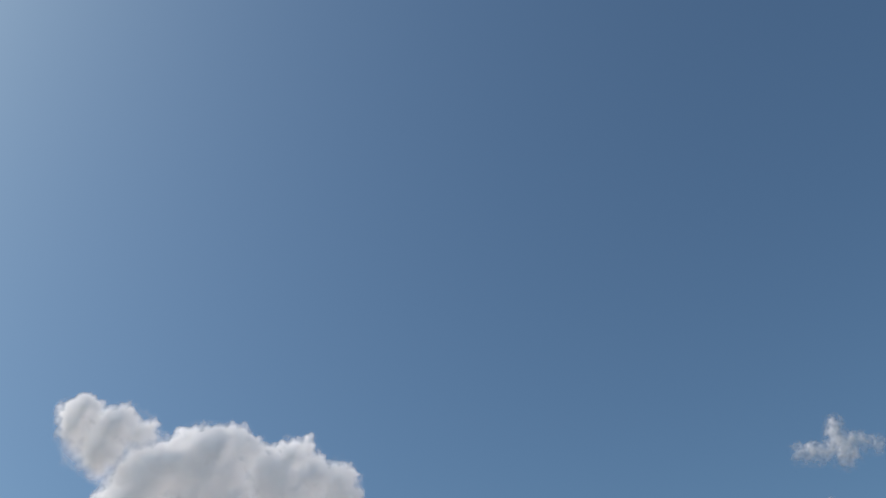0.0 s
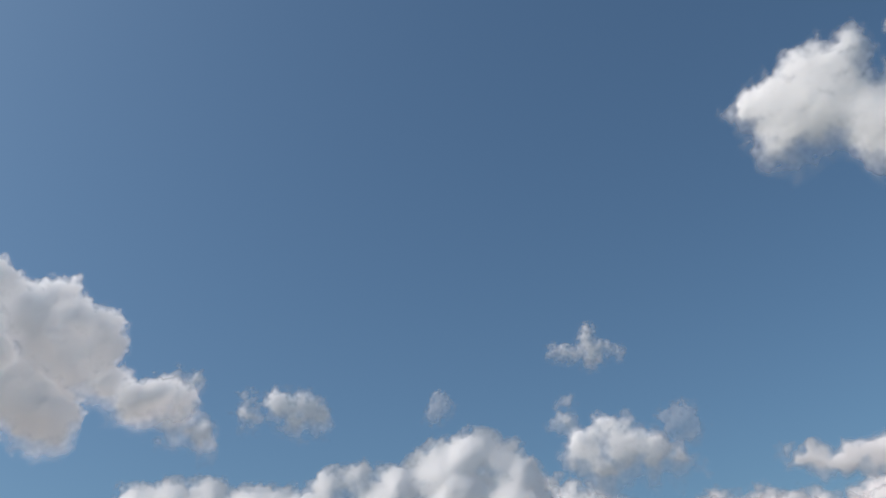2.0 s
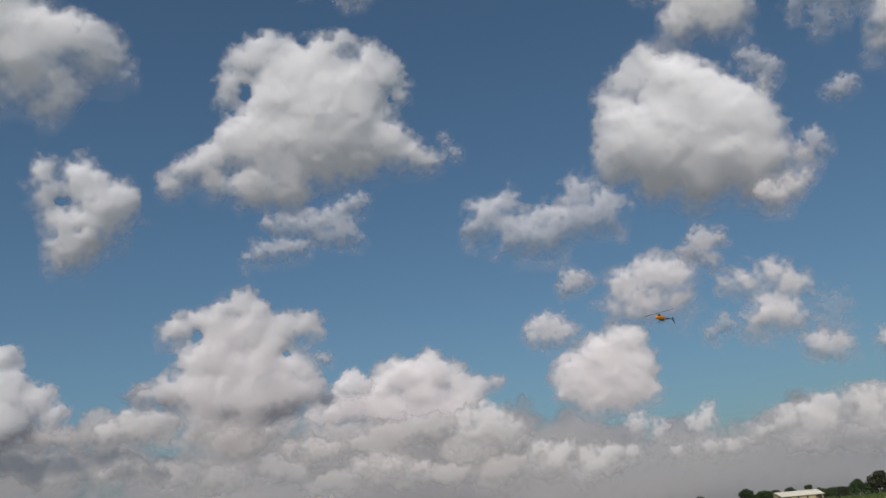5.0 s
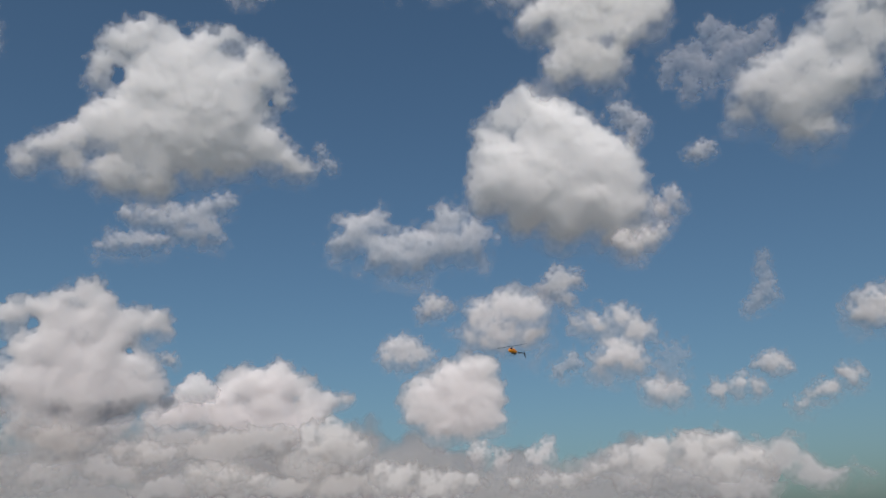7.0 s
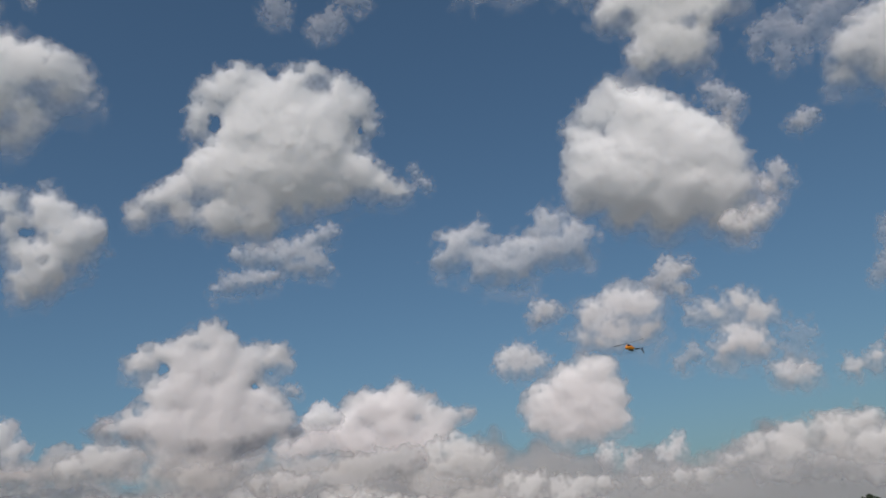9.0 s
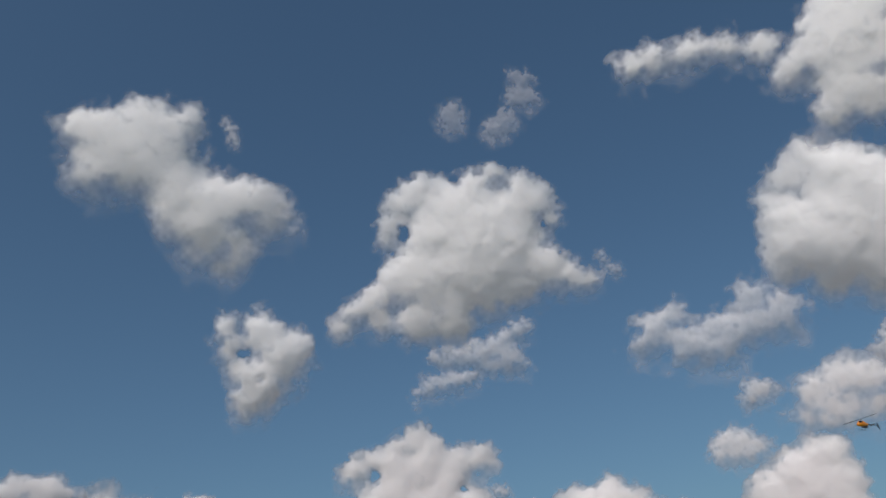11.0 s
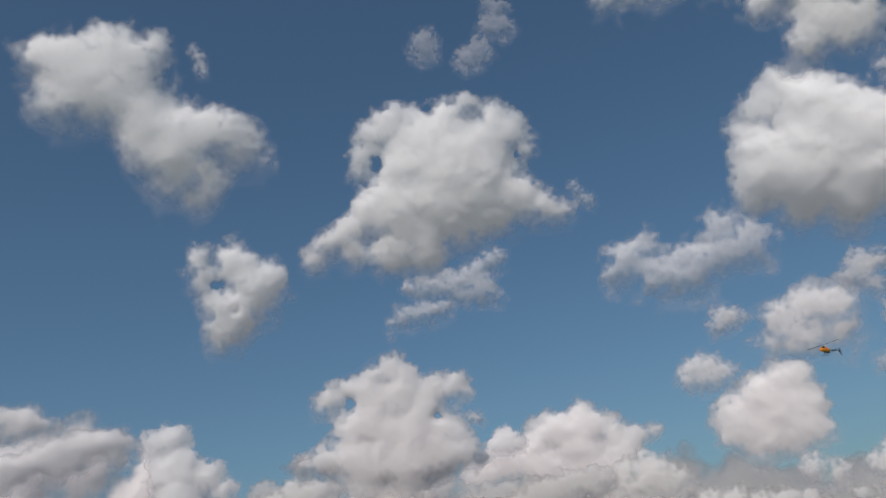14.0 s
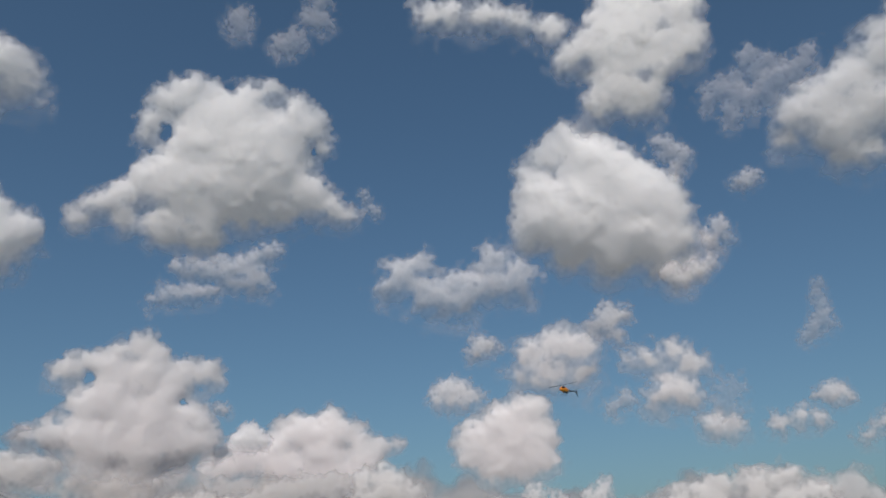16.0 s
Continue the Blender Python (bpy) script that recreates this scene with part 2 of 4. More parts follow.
    # past 2000 m the duller tone paints in the air's haze
    me.materials.append(vapour or (HAZE_DULLED_CLOUD if dist > 2000 else CLOUD))
    ob = tagged(new(name, me), label, "cloud")
    ob.location = heart * dist + Vector((0, 0, 1.65))
    return ob


cloud("cumulus_cloud", "tall white cumulus cloud with a ragged bright crown and grey base", 0.38, 1440, ((-3.4, 32.2, 0.85), (-5.0, 31.6, 1.08), (-9.5, 31.7, 1.26), (-10.8, 31.0, 1.08), (-7.3, 30.9, 1.44), (-1.4, 31.1, 1.12), (-0.3, 30.0, 1.20), (0.5, 28.8, 0.76), (-11.7, 29.6, 1.00), (-12.2, 28.7, 0.64), (-8.8, 29.4, 1.81), (-5.6, 29.4, 2.26), (-2.6, 29.2, 1.98), (-0.3, 27.7, 0.67), (-8.9, 27.2, 2.18), (-5.4, 27.2, 2.63), (-2.6, 26.7, 2.03), (-0.3, 25.3, 1.62), (1.5, 24.5, 1.12), (2.7, 24.1, 0.72), (-11.1, 25.8, 1.91), (-7.9, 24.8, 2.46), (-4.6, 24.6, 2.00), (-2.5, 24.4, 1.36), (-13.4, 24.5, 1.22), (-14.9, 24.0, 1.04), (-16.1, 23.0, 0.82), (-12.9, 23.1, 1.09), (-10.4, 22.9, 1.55), (-7.7, 22.5, 1.37), (-10.9, 29.0, -0.40), (-0.1, 28.3, -0.23)))
cloud("cloud_strip", "thin torn strip of pale cloud against blue sky", 0.95, 1910, ((-2.9, 21.8, 0.49), (-3.4, 21.5, 0.65), (-4.1, 21.2, 0.61), (-4.6, 20.6, 0.72), (-5.5, 20.6, 0.72), (-6.4, 20.5, 0.79), (-7.4, 20.4, 0.71), (-8.3, 20.4, 0.64), (-9.3, 20.4, 0.49), (-4, 19.8, 0.8), (-5, 19.6, 0.72), (-6, 19.6, 0.6), (-3.6, 19.3, 0.49), (-10, 18.6, 0.56), (-9.2, 18.7, 0.67), (-8.2, 18.8, 0.67), (-7.3, 18.8, 0.56), (-10.6, 18.2, 0.37)))
cloud("small_cumulus_cloud", "small ragged white cloud with gaps showing blue", 0.5, 1820, ((-21.6, 23.4, 1.10), (-21.2, 22.4, 1.37), (-24.0, 23.1, 0.90), (-23.6, 22.0, 1.00), (-19.5, 21.5, 1.56), (-20.5, 20.5, 1.65), (-22.1, 19.4, 1.45), (-23.1, 20.5, 1.00), (-21.3, 18.9, 1.10), (-22.5, 18.2, 0.90), (-22.7, 17.6, 0.55), (-22.8, 21.5, -0.29), (-21.8, 19.8, -0.26)))
cloud("cumulus_cloud", "soft white two-lobed cloud with feathery lower edge", 0.60, 1230, ((-34.8, 35.1, 1.4), (-32.8, 35.2, 1.84), (-29.6, 35.5, 2.3), (-27.6, 36.8, 1.11), (-31.5, 33.3, 2.24), (-28.4, 33, 2.17), (-33.8, 33, 1.67), (-26.9, 30.8, 2.27), (-24.1, 31.3, 2.18), (-22, 31.1, 1.69), (-20.3, 30.7, 0.98), (-19.3, 29.6, 0.56), (-25.7, 29.2, 1.97), (-23.6, 28.6, 1.44), (-24.3, 27.1, 0.61)))
cloud("cloud_wisp", "tiny torn wisp of white vapour", 0.80, 1110, ((-24.3, 36.5, 0.22), (-24, 36.1, 0.3), (-23.8, 35.6, 0.3), (-23.6, 35.2, 0.19)))
cloud("cloud_wisp", "faint scattered wisps of thin cloud high in the blue", 1.15, 1120, ((-6.1, 36.5, 0.56), (-5.9, 35.9, 0.52), (-6.7, 36.4, 0.37), (0.3, 37.9, 0.44), (-0.3, 37.0, 0.59), (0.5, 36.6, 0.44), (-1.7, 35.5, 0.60), (-2.9, 35.1, 0.52), (-2.2, 35.2, 0.52), (-0.4, 38.3, 0.33)))
cloud("cumulus_cloud", "broad domed white cumulus with a shaded grey underside", 0.35, 1680, ((19.1, 28.3, 1.16), (17.5, 27.5, 1.24), (15.6, 26.2, 1.01), (16.1, 24.4, 1.73), (20.4, 26.4, 2.37), (22.4, 25.1, 2.47), (24.7, 24.1, 1.85), (25.3, 22.8, 1.67), (18.1, 23.6, 2.85), (20.9, 22.2, 3.07), (23.9, 21, 2.44), (15.5, 22.6, 1.52), (18.3, 20.9, 1.71), (21, 19.9, 1.46), (24.4, 19.1, 1.08), (25.7, 18.6, 1.06), (26.6, 18.9, 0.59), (27.7, 20.4, 0.65), (25.5, 20.6, 1.27)))
cloud("cloud_strip", "long low curved cloud with lumpy white top", 0.95, 1960, ((6.3, 19.9, 1.32), (7.5, 20.8, 0.83), (5.3, 19.3, 0.75), (8.3, 18.7, 1.37), (10.3, 18.5, 1.37), (12.3, 19.2, 1.14), (14.3, 19.3, 1.37), (12.8, 20.8, 0.99), (11.1, 19.4, 0.84), (9.1, 18.2, 0.76)))
cloud("cloud_bank", "high broken band of thin white cloud with blue gaps", 0.62, 1160, ((8.9, 37, 1.08), (11, 37.1, 1.08), (13.7, 36.8, 1.18), (16.4, 36.4, 1.06), (18.4, 35.5, 1.06), (19.7, 33.4, 1.21), (22, 34, 1.74), (24.7, 33.1, 2.34), (27.5, 32.7, 1.52), (22.6, 31, 1.83), (24.8, 30.2, 1.67), (21.1, 29.9, 1.07), (28.9, 33.4, 1.06), (24.6, 35.6, 2.21), (28.2, 35, 1.66)), bulge=0.8)
cloud("cloud_wisp", "thin curdled patch of broken cloud", 1.15, 1310, ((29.5, 29.3, 0.59), (30.4, 29.7, 0.66), (31.3, 29.3, 0.72), (30.9, 28.3, 0.59), (32, 28.7, 0.65), (33, 28.9, 0.65), (33.5, 29.5, 0.58), (34.3, 29.6, 0.64), (35.3, 29.8, 0.63), (36.1, 30.1, 0.49), (33.1, 30.4, 0.57), (32.6, 31.2, 0.57), (33.7, 30.8, 0.5), (30.8, 27.7, 0.45), (31.7, 30.3, 0.44), (36.7, 30.5, 0.36)))
cloud("cumulus_cloud", "slanting white cumulus with a feathery shaded lower side", 0.50, 1430, ((40.9, 29.6, 1.51), (38.8, 28.1, 1.68), (36.5, 27.6, 1.52), (34.9, 26.9, 1.35), (37.2, 25.7, 1.92), (39.8, 26.1, 1.86), (41.7, 27, 1.41), (37.6, 23.8, 1.19), (39, 23.9, 0.91), (33.9, 25.6, 0.75), (42.8, 28.7, 1.54), (43.3, 30.9, 1.52)))
cloud("cloud_puff", "tiny lone puff of white cloud", 0.90, 1610, ((30.8, 23.8, 0.6), (30.2, 23.8, 0.35), (31.5, 23.9, 0.35)))
cloud("small_cumulus_cloud", "rounded pale cloud with a flat soft base", 0.72, 2750, ((16.6, 14.8, 1.36), (14.8, 14.2, 1.32), (18, 14.2, 1.43), (15.9, 13.2, 1.43), (18.2, 12.7, 0.82), (13.6, 13, 0.68)), bulge=0.42)
cloud("cloud_puff", "small pale lone cloud puff", 0.80, 2520, ((11.5, 15.1, 0.83), (10.9, 14.7, 0.53), (12.3, 15, 0.49)), bulge=0.42)
cloud("cloud_puff", "small slanting white cloud puff", 0.80, 2370, ((20.4, 16.3, 1.01), (21.4, 16.4, 0.56), (19.4, 15.9, 0.56), (20.7, 15.1, 0.6)), bulge=0.42)
cloud("small_cumulus_cloud", "pale two-tier cloud with blurred grey base", 0.72, 3070, ((24.6, 13.5, 0.98), (22.8, 13.3, 0.96), (21.4, 13.3, 0.63), (25.4, 12.7, 0.91), (23.8, 11.2, 1.31), (22.8, 10.7, 0.95), (25, 10.9, 0.94)), bulge=0.42)
cloud("cloud_wisp", "faint grey scrap of cloud", 1.40, 3580, ((27.4, 10.9, 0.71), (27.1, 10, 0.57)), bulge=0.42)
cloud("cloud_puff", "small round pale cloud beside the lumpy cumulus", 0.80, 3150, ((9.5, 12.1, 1.17), (8.5, 11.9, 0.71), (10.7, 11.7, 0.68)), bulge=0.42)
cloud("cumulus_cloud", "lumpy cauliflower cumulus with bright crown and grey base", 0.30, 4060, ((13.9, 11.0, 0.90), (14.9, 10.8, 0.98), (12.3, 10.3, 1.13), (13.4, 9.9, 1.62), (15.1, 9.5, 1.07), (10.7, 9.3, 1.21), (9.9, 8.8, 0.77), (12.5, 8.5, 1.79), (14.7, 8.3, 1.33), (16.0, 7.6, 0.62), (10.6, 7.9, 1.16), (13.1, 7.3, 1.33), (12.0, 6.9, 1.07), (14.9, 7.2, 0.97)), bulge=0.42)
cloud("cloud_puff", "small flat-bottomed white cloud puff", 0.80, 4250, ((26, 8.9, 0.82), (27.1, 8.7, 0.81)), bulge=0.42)
cloud("cloud_puff", "small elongated white cloud puff", 0.80, 4300, ((30, 8.5, 0.69), (31.3, 8.8, 0.72), (32.3, 8.6, 0.47)), bulge=0.42)
cloud("cloud_puff", "small round white cloud puff", 0.80, 3790, ((33.5, 10, 0.81), (32.7, 9.9, 0.41), (34.2, 9.7, 0.4)), bulge=0.42)
cloud("cloud_puff", "slanting row of small joined cloud puffs", 0.80, 4300, ((37.7, 8.8, 0.7), (36.4, 8.1, 0.65), (35.4, 7.9, 0.39), (34.7, 7.3, 0.56)), bulge=0.42)
cloud("cloud_wisp", "faint curling wisp of thin cloud", 1.10, 2550, ((33.8, 15.4, 0.34), (33.9, 14.9, 0.41), (33.8, 14.5, 0.44), (33.4, 14.2, 0.44), (33, 13.9, 0.41), (32.6, 13.5, 0.31), (34, 14.2, 0.37), (33.8, 16.5, 0.27), (33.7, 16, 0.24)), bulge=0.42)
cloud("small_cumulus_cloud", "small white cloud with soft edges", 0.72, 2990, ((39.1, 12.4, 0.83), (38.5, 12.1, 0.55), (40.1, 12.6, 1.2), (41.1, 13.1, 0.94)), bulge=0.42)
cloud("cumulus_cloud", "towering white cumulus rising over a grey spreading base", 0.30, 3210, ((-11.5, 15.4, 1.00), (-12.6, 15.1, 0.77), (-10.3, 14.8, 1.00), (-14.0, 14.2, 0.85), (-15.5, 13.7, 1.01), (-16.2, 13.2, 0.62), (-13.0, 13.7, 1.28), (-10.9, 13.6, 1.48), (-8.7, 13.7, 1.18), (-7.1, 13.8, 0.97), (-6.4, 13.3, 0.53), (-9.1, 12.6, 1.13), (-12.9, 12.4, 1.20), (-14.2, 11.6, 1.27), (-12.2, 11.6, 1.54), (-10.1, 11.5, 1.56), (-8.3, 11.2, 1.18), (-7.2, 10.8, 0.88), (-16.1, 9.9, 1.00), (-17.5, 9.5, 0.73), (-14.2, 9.9, 1.60), (-11.5, 9.8, 1.88), (-9.0, 9.6, 1.73), (-7.3, 9.3, 1.31), (-10.7, 8.6, 1.62), (-13.6, 8.7, 1.43), (-14.1, 13.2, -0.46), (-8.2, 11.9, -0.33)), bulge=0.42)
cloud("cloud_bank", "wide grey bank under the towering cumulus", 0.5, 3240, ((-17.7, 9.5, 0.92), (-15.8, 9.4, 1.18), (-13.5, 9.2, 1.40), (-10.8, 9.1, 1.50), (-8.0, 9.0, 1.37), (-6.0, 8.6, 0.98), (-12.1, 8.3, 1.13), (-9.0, 8.2, 1.15)), bulge=0.2, squash=1.7, lean=0.5)
cloud("distant_cumulus_cloud", "bright distant cumulus head peeping over the bank", 0.20, 3940, ((-4.1, 9.7, 0.96), (-4.9, 9.4, 0.66), (-3.3, 9.4, 0.55)), bulge=0.42, vapour=CLOUD)
cloud("cumulus_cloud", "wide low cumulus with bright heads along the top", 0.30, 4160, ((-2.2, 9.5, 1.02), (-0.7, 10.1, 1.12), (-1.4, 9.8, 0.98), (1.2, 10.4, 1.13), (2.0, 9.7, 1.03), (0.4, 9.3, 1.61), (3.1, 9.0, 0.98), (4.4, 8.9, 0.77), (5.6, 9.0, 0.49), (-2.2, 8.1, 1.60), (0.8, 7.9, 1.78), (-4.6, 8.4, 1.49), (3.4, 7.7, 1.34), (-6.0, 7.7, 1.31), (-1.5, 6.9, 1.50), (1.8, 6.7, 1.33), (-6.9, 9.7, 0.61)), bulge=0.42)
cloud("distant_cumulus_cloud", "bright piled-up distant cumulus tower", 0.20, 3750, ((-25.8, 11.8, 1.1), (-26.9, 11.6, 0.76), (-24.9, 10.2, 1.23), (-23.6, 9.5, 1.08), (-22.6, 8.5, 0.92), (-26.2, 9.9, 1.21), (-25.5, 8.3, 1.52)), bulge=0.42, vapour=CLOUD)
cloud("cloud_bank", "low grey-white bank with a bun-shaped end", 0.45, 3190, ((-38.9, 14, 1.25), (-36.9, 13.4, 1.62), (-34.6, 13.3, 1.81), (-33.1, 13, 1.27), (-30.9, 11.9, 1.59), (-29.4, 11.6, 1.72), (-32.5, 11, 2.16), (-34.7, 10.4, 1.88), (-37.7, 10.2, 1.68), (-40.9, 10.8, 1.82), (-44.1, 11.2, 1.54), (-42, 11.5, 1.39), (-45.4, 10.6, 1.6)), bulge=0.3, squash=1.7)
cloud("cumulus_cloud", "long bank of heaped white cumulus with bright domes", 0.28, 2430, ((-79.8, 14.9, 1.65), (-77.7, 15.6, 1.21), (-74.7, 14.5, 1.71), (-73.4, 15.4, 0.97), (-69.8, 15.7, 1.28), (-67.7, 16.2, 1.08), (-65.3, 15.3, 1.51), (-62.7, 16.4, 1.46), (-61.2, 17.1, 1.47), (-59.8, 17.2, 1.55), (-58.1, 16.4, 1.33), (-56.7, 15.5, 1.26), (-61.2, 14.8, 2.19), (-66.3, 13.6, 2.14), (-71.2, 13.4, 2.30), (-76.5, 13.2, 2.35), (-57.9, 13.8, 2.01), (-56.1, 13.3, 1.65), (-82.1, 14.4, 1.94), (-63.5, 12.1, 2.50), (-70.4, 11.4, 2.42), (-58.0, 11.4, 2.17)), vapour=CLOUD)
cloud("small_cumulus_cloud", "pale cloud with a peaked top and level base", 0.72, 2280, ((-50.6, 17.6, 0.96), (-52.3, 16.6, 1.4), (-49.6, 16.3, 1.47), (-47.8, 15.6, 1.28), (-46.3, 15.4, 0.73), (-51.3, 15.4, 1.17), (-53.3, 18.8, 0.74)), vapour=CLOUD)
cloud("cloud_wisp", "faint flat scrap of cloud", 1.20, 2180, ((-45.6, 17.3, 0.88), (-46.5, 17.4, 0.52)))
cloud("cloud_wisp", "small torn wisp of white cloud alone in the blue", 0.80, 1670, ((-50.8, 24.1, 0.34), (-50.8, 23.7, 0.44), (-50.9, 23.1, 0.51), (-50.7, 22.6, 0.51), (-50.9, 22.2, 0.44), (-50.4, 22.4, 0.37), (-50.1, 22.9, 0.38), (-51.5, 22.7, 0.37), (-52, 22.7, 0.44), (-52.6, 22.9, 0.47), (-53.2, 23.1, 0.36), (-53.5, 23, 0.26), (-49.5, 22.7, 0.31), (-48.9, 22.4, 0.28)))
cloud("small_cumulus_cloud", "small pale cloud with a ragged tail", 0.72, 1830, ((-73, 21.2, 1.03), (-71.4, 21, 0.97), (-70.4, 20.3, 0.7), (-75.1, 20.7, 0.67), (-72, 20.1, 0.76), (-75.4, 21.5, 0.4)))
cloud("cloud_wisp", "tiny faint tuft of cloud", 1.10, 1870, ((-61.9, 20.9, 0.4), (-61.7, 20.5, 0.4), (-62.2, 20.2, 0.4), (-62.5, 19.9, 0.29)))
cloud("cloud_wisp", "torn wisp of white vapour beside the domed cumulus", 0.9, 1660, ((28.5, 21.2, 0.61), (28.9, 20.5, 0.50), (27.8, 20.5, 0.58)))
cloud("cloud_wisp", "ragged lower lobe hanging beside the domed cumulus", 0.7, 1650, ((25.6, 18.2, 0.73), (26.8, 18.6, 0.72), (24.9, 18.6, 0.73), (27.5, 19.1, 0.43)))
cloud("cloud_wisp", "tiny torn flecks of cloud beside the tall cumulus", 1.0, 1700, ((4.4, 24.4, 0.34), (3.5, 25.6, 0.23), (3.7, 25.2, 0.23), (4.0, 24.7, 0.23)))
cloud("cloud_wisp", "tiny pale fleck of cloud near the towering cumulus", 0.9, 2400, ((-5.7, 11.3, 0.33), (-6.1, 11.5, 0.29)))
cloud("cloud_wisp", "thin curled wisps between two high clouds", 1.0, 1500, ((26.2, 26.7, 0.68), (26.9, 26.0, 0.54), (25.7, 27.2, 0.51), (26.5, 25.4, 0.43)))
cloud("cloud_wisp", "faint small scrap of cloud over the lumpy cumulus", 1.1, 2400, ((20.7, 11.0, 0.52), (20.0, 10.5, 0.44)))
cloud("cumulus_cloud", "huge white cumulus with heaped crown and grey underside", 0.25, 1530, ((-103.3, 29.5, 1.16), (-103.4, 28.2, 1.15), (-101.0, 28.8, 1.31), (-99.2, 28.6, 1.04), (-101.4, 27.1, 1.43), (-96.8, 26.9, 1.26), (-95.4, 27.8, 1.49), (-93.7, 28.2, 1.36), (-91.8, 27.9, 1.23), (-94.3, 26.1, 2.48), (-98.0, 26.0, 2.08), (-99.1, 23.9, 2.05), (-88.6, 27.5, 0.95), (-87.6, 28.0, 0.59), (-89.7, 26.2, 1.81), (-86.9, 26.3, 1.39), (-85.1, 25.9, 1.18), (-85.2, 24.5, 1.39), (-88.4, 24.4, 2.17), (-93.3, 23.4, 2.82), (-96.7, 22.3, 2.41), (-86.9, 23.0, 1.52), (-84.4, 22.5, 1.23), (-89.5, 21.6, 1.95), (-81.3, 21.8, 1.17), (-79.7, 21.4, 1.10), (-82.6, 21.2, 1.45), (-100.1, 24.2, 1.36), (-101.5, 21.7, 1.06), (-93.0, 20.5, 2.78), (-87.9, 20.1, 2.13), (-96.4, 19.7, 2.38)), bulge=0.9, lean=0.05)
cloud("small_cumulus_cloud", "ragged trailing cloud beside the huge cumulus", 0.72, 1810, ((-80.9, 22.1, 1.28), (-81.8, 21.2, 1.06), (-79.9, 20.5, 1.28), (-78.4, 19.2, 0.85), (-78.9, 22.5, 0.43)))
cloud("small_cumulus_cloud", "low pale cloud heap under the huge cumulus", 0.72, 2090, ((-95.8, 18.8, 1.02), (-94.6, 17.7, 1.24), (-92.6, 17.5, 0.95), (-97.3, 18.4, 1.21)))
# low banks, their distance haze put into the greyed tone
cloud("cloud_bank", "long grey bank of flattened cloud near the horizon", 0.70, 3900, ((-17.5, 7.7, 1.19), (-19.8, 7.4, 1.36), (-22.4, 7.2, 1.52), (-24.5, 7.3, 1.49), (-13.1, 6.7, 1.96), (-10.6, 6.2, 1.99), (-6.7, 5.6, 2.03), (-1.5, 6.1, 2.29), (0.8, 6.3, 2.07), (4.9, 5.9, 1.65), (5.9, 5.1, 1.64), (3.3, 4.6, 2.05), (-3.7, 5.6, 2.05)), vapour=HAZE_GREYED_CLOUD, bulge=0.08, squash=2.2, lean=0.12)
cloud("cloud_bank", "sloping bank of grey cloud with sunlit upper rim", 0.70, 3900, ((23.3, 5, 1.16), (25.4, 5.3, 1.35), (27.6, 5.4, 1.31), (29.2, 5.5, 1.49), (21.5, 4.2, 1.17), (24.1, 3.7, 1.84), (26.6, 3.6, 1.99), (28.4, 3.3, 2.14), (31, 4.3, 2.27), (33.2, 4, 2.2), (35.2, 3.1, 2.12), (30.5, 2.4, 2.25)), vapour=HAZE_GREYED_CLOUD, bulge=0.08, squash=2.2, lean=0.12)
cloud("cloud_puff", "small bright cloud with a double top near the horizon", 0.80, 4300, ((18.6, 5.2, 0.76), (17.6, 4.9, 0.56), (18.3, 4.5, 0.76)), bulge=0.42)
cloud("cloud_puff", "small flat pale cloud near the horizon", 0.80, 3950, ((14.4, 5.3, 0.71), (15.6, 4.8, 0.63)), bulge=0.42)
cloud("cloud_bank", "layered grey and cream cloud low over the horizon", 0.70, 3900, ((-28, 6.6, 1.68), (-25.3, 5.8, 1.84), (-22.6, 5.2, 1.77), (-19.5, 5.6, 1.85), (-16.2, 5, 2.03), (-12.7, 4.3, 1.94), (-9.2, 4.6, 1.99), (-5.7, 3.8, 2.01), (-2, 4, 2.17), (1.7, 3.3, 2.04), (5.4, 3.4, 1.9), (7.9, 3.3, 1.52), (10.4, 2.7, 1.51), (13, 3, 1.24), (9.5, 4.1, 0.99), (13.8, 3.6, 0.79)), vapour=HAZE_GREYED_CLOUD, bulge=0.08, squash=2.2, lean=0.12)
cloud("cloud_bank", "cream and grey cloud spread below the towering cumulus", 0.70, 3900, ((-25.4, 7.5, 1.66), (-22.6, 7.4, 1.62), (-19.6, 7.6, 1.76), (-16.2, 7.5, 1.94), (-12.7, 7.1, 1.98), (-9.1, 7, 2), (-5.5, 6.6, 2.03), (-1.8, 6.3, 1.9), (1.8, 5.5, 1.8), (5.4, 4.7, 1.69)), vapour=HAZE_GREYED_CLOUD, bulge=0.08, squash=2.2, lean=0.12)
cloud("cumulus_cloud", "low heaped cumulus with bright lumps along its crest", 0.35, 3070, ((-54.7, 13, 1.49), (-52.8, 12.7, 1.37), (-50.8, 12.1, 0.97), (-49.6, 11.3, 0.85), (-53.2, 11.1, 1.62), (-50.3, 10.5, 1.22), (-55.5, 14.6, 0.81), (-53.6, 14.1, 0.7), (-47.4, 10.6, 1.09)), bulge=0.42, vapour=CLOUD)
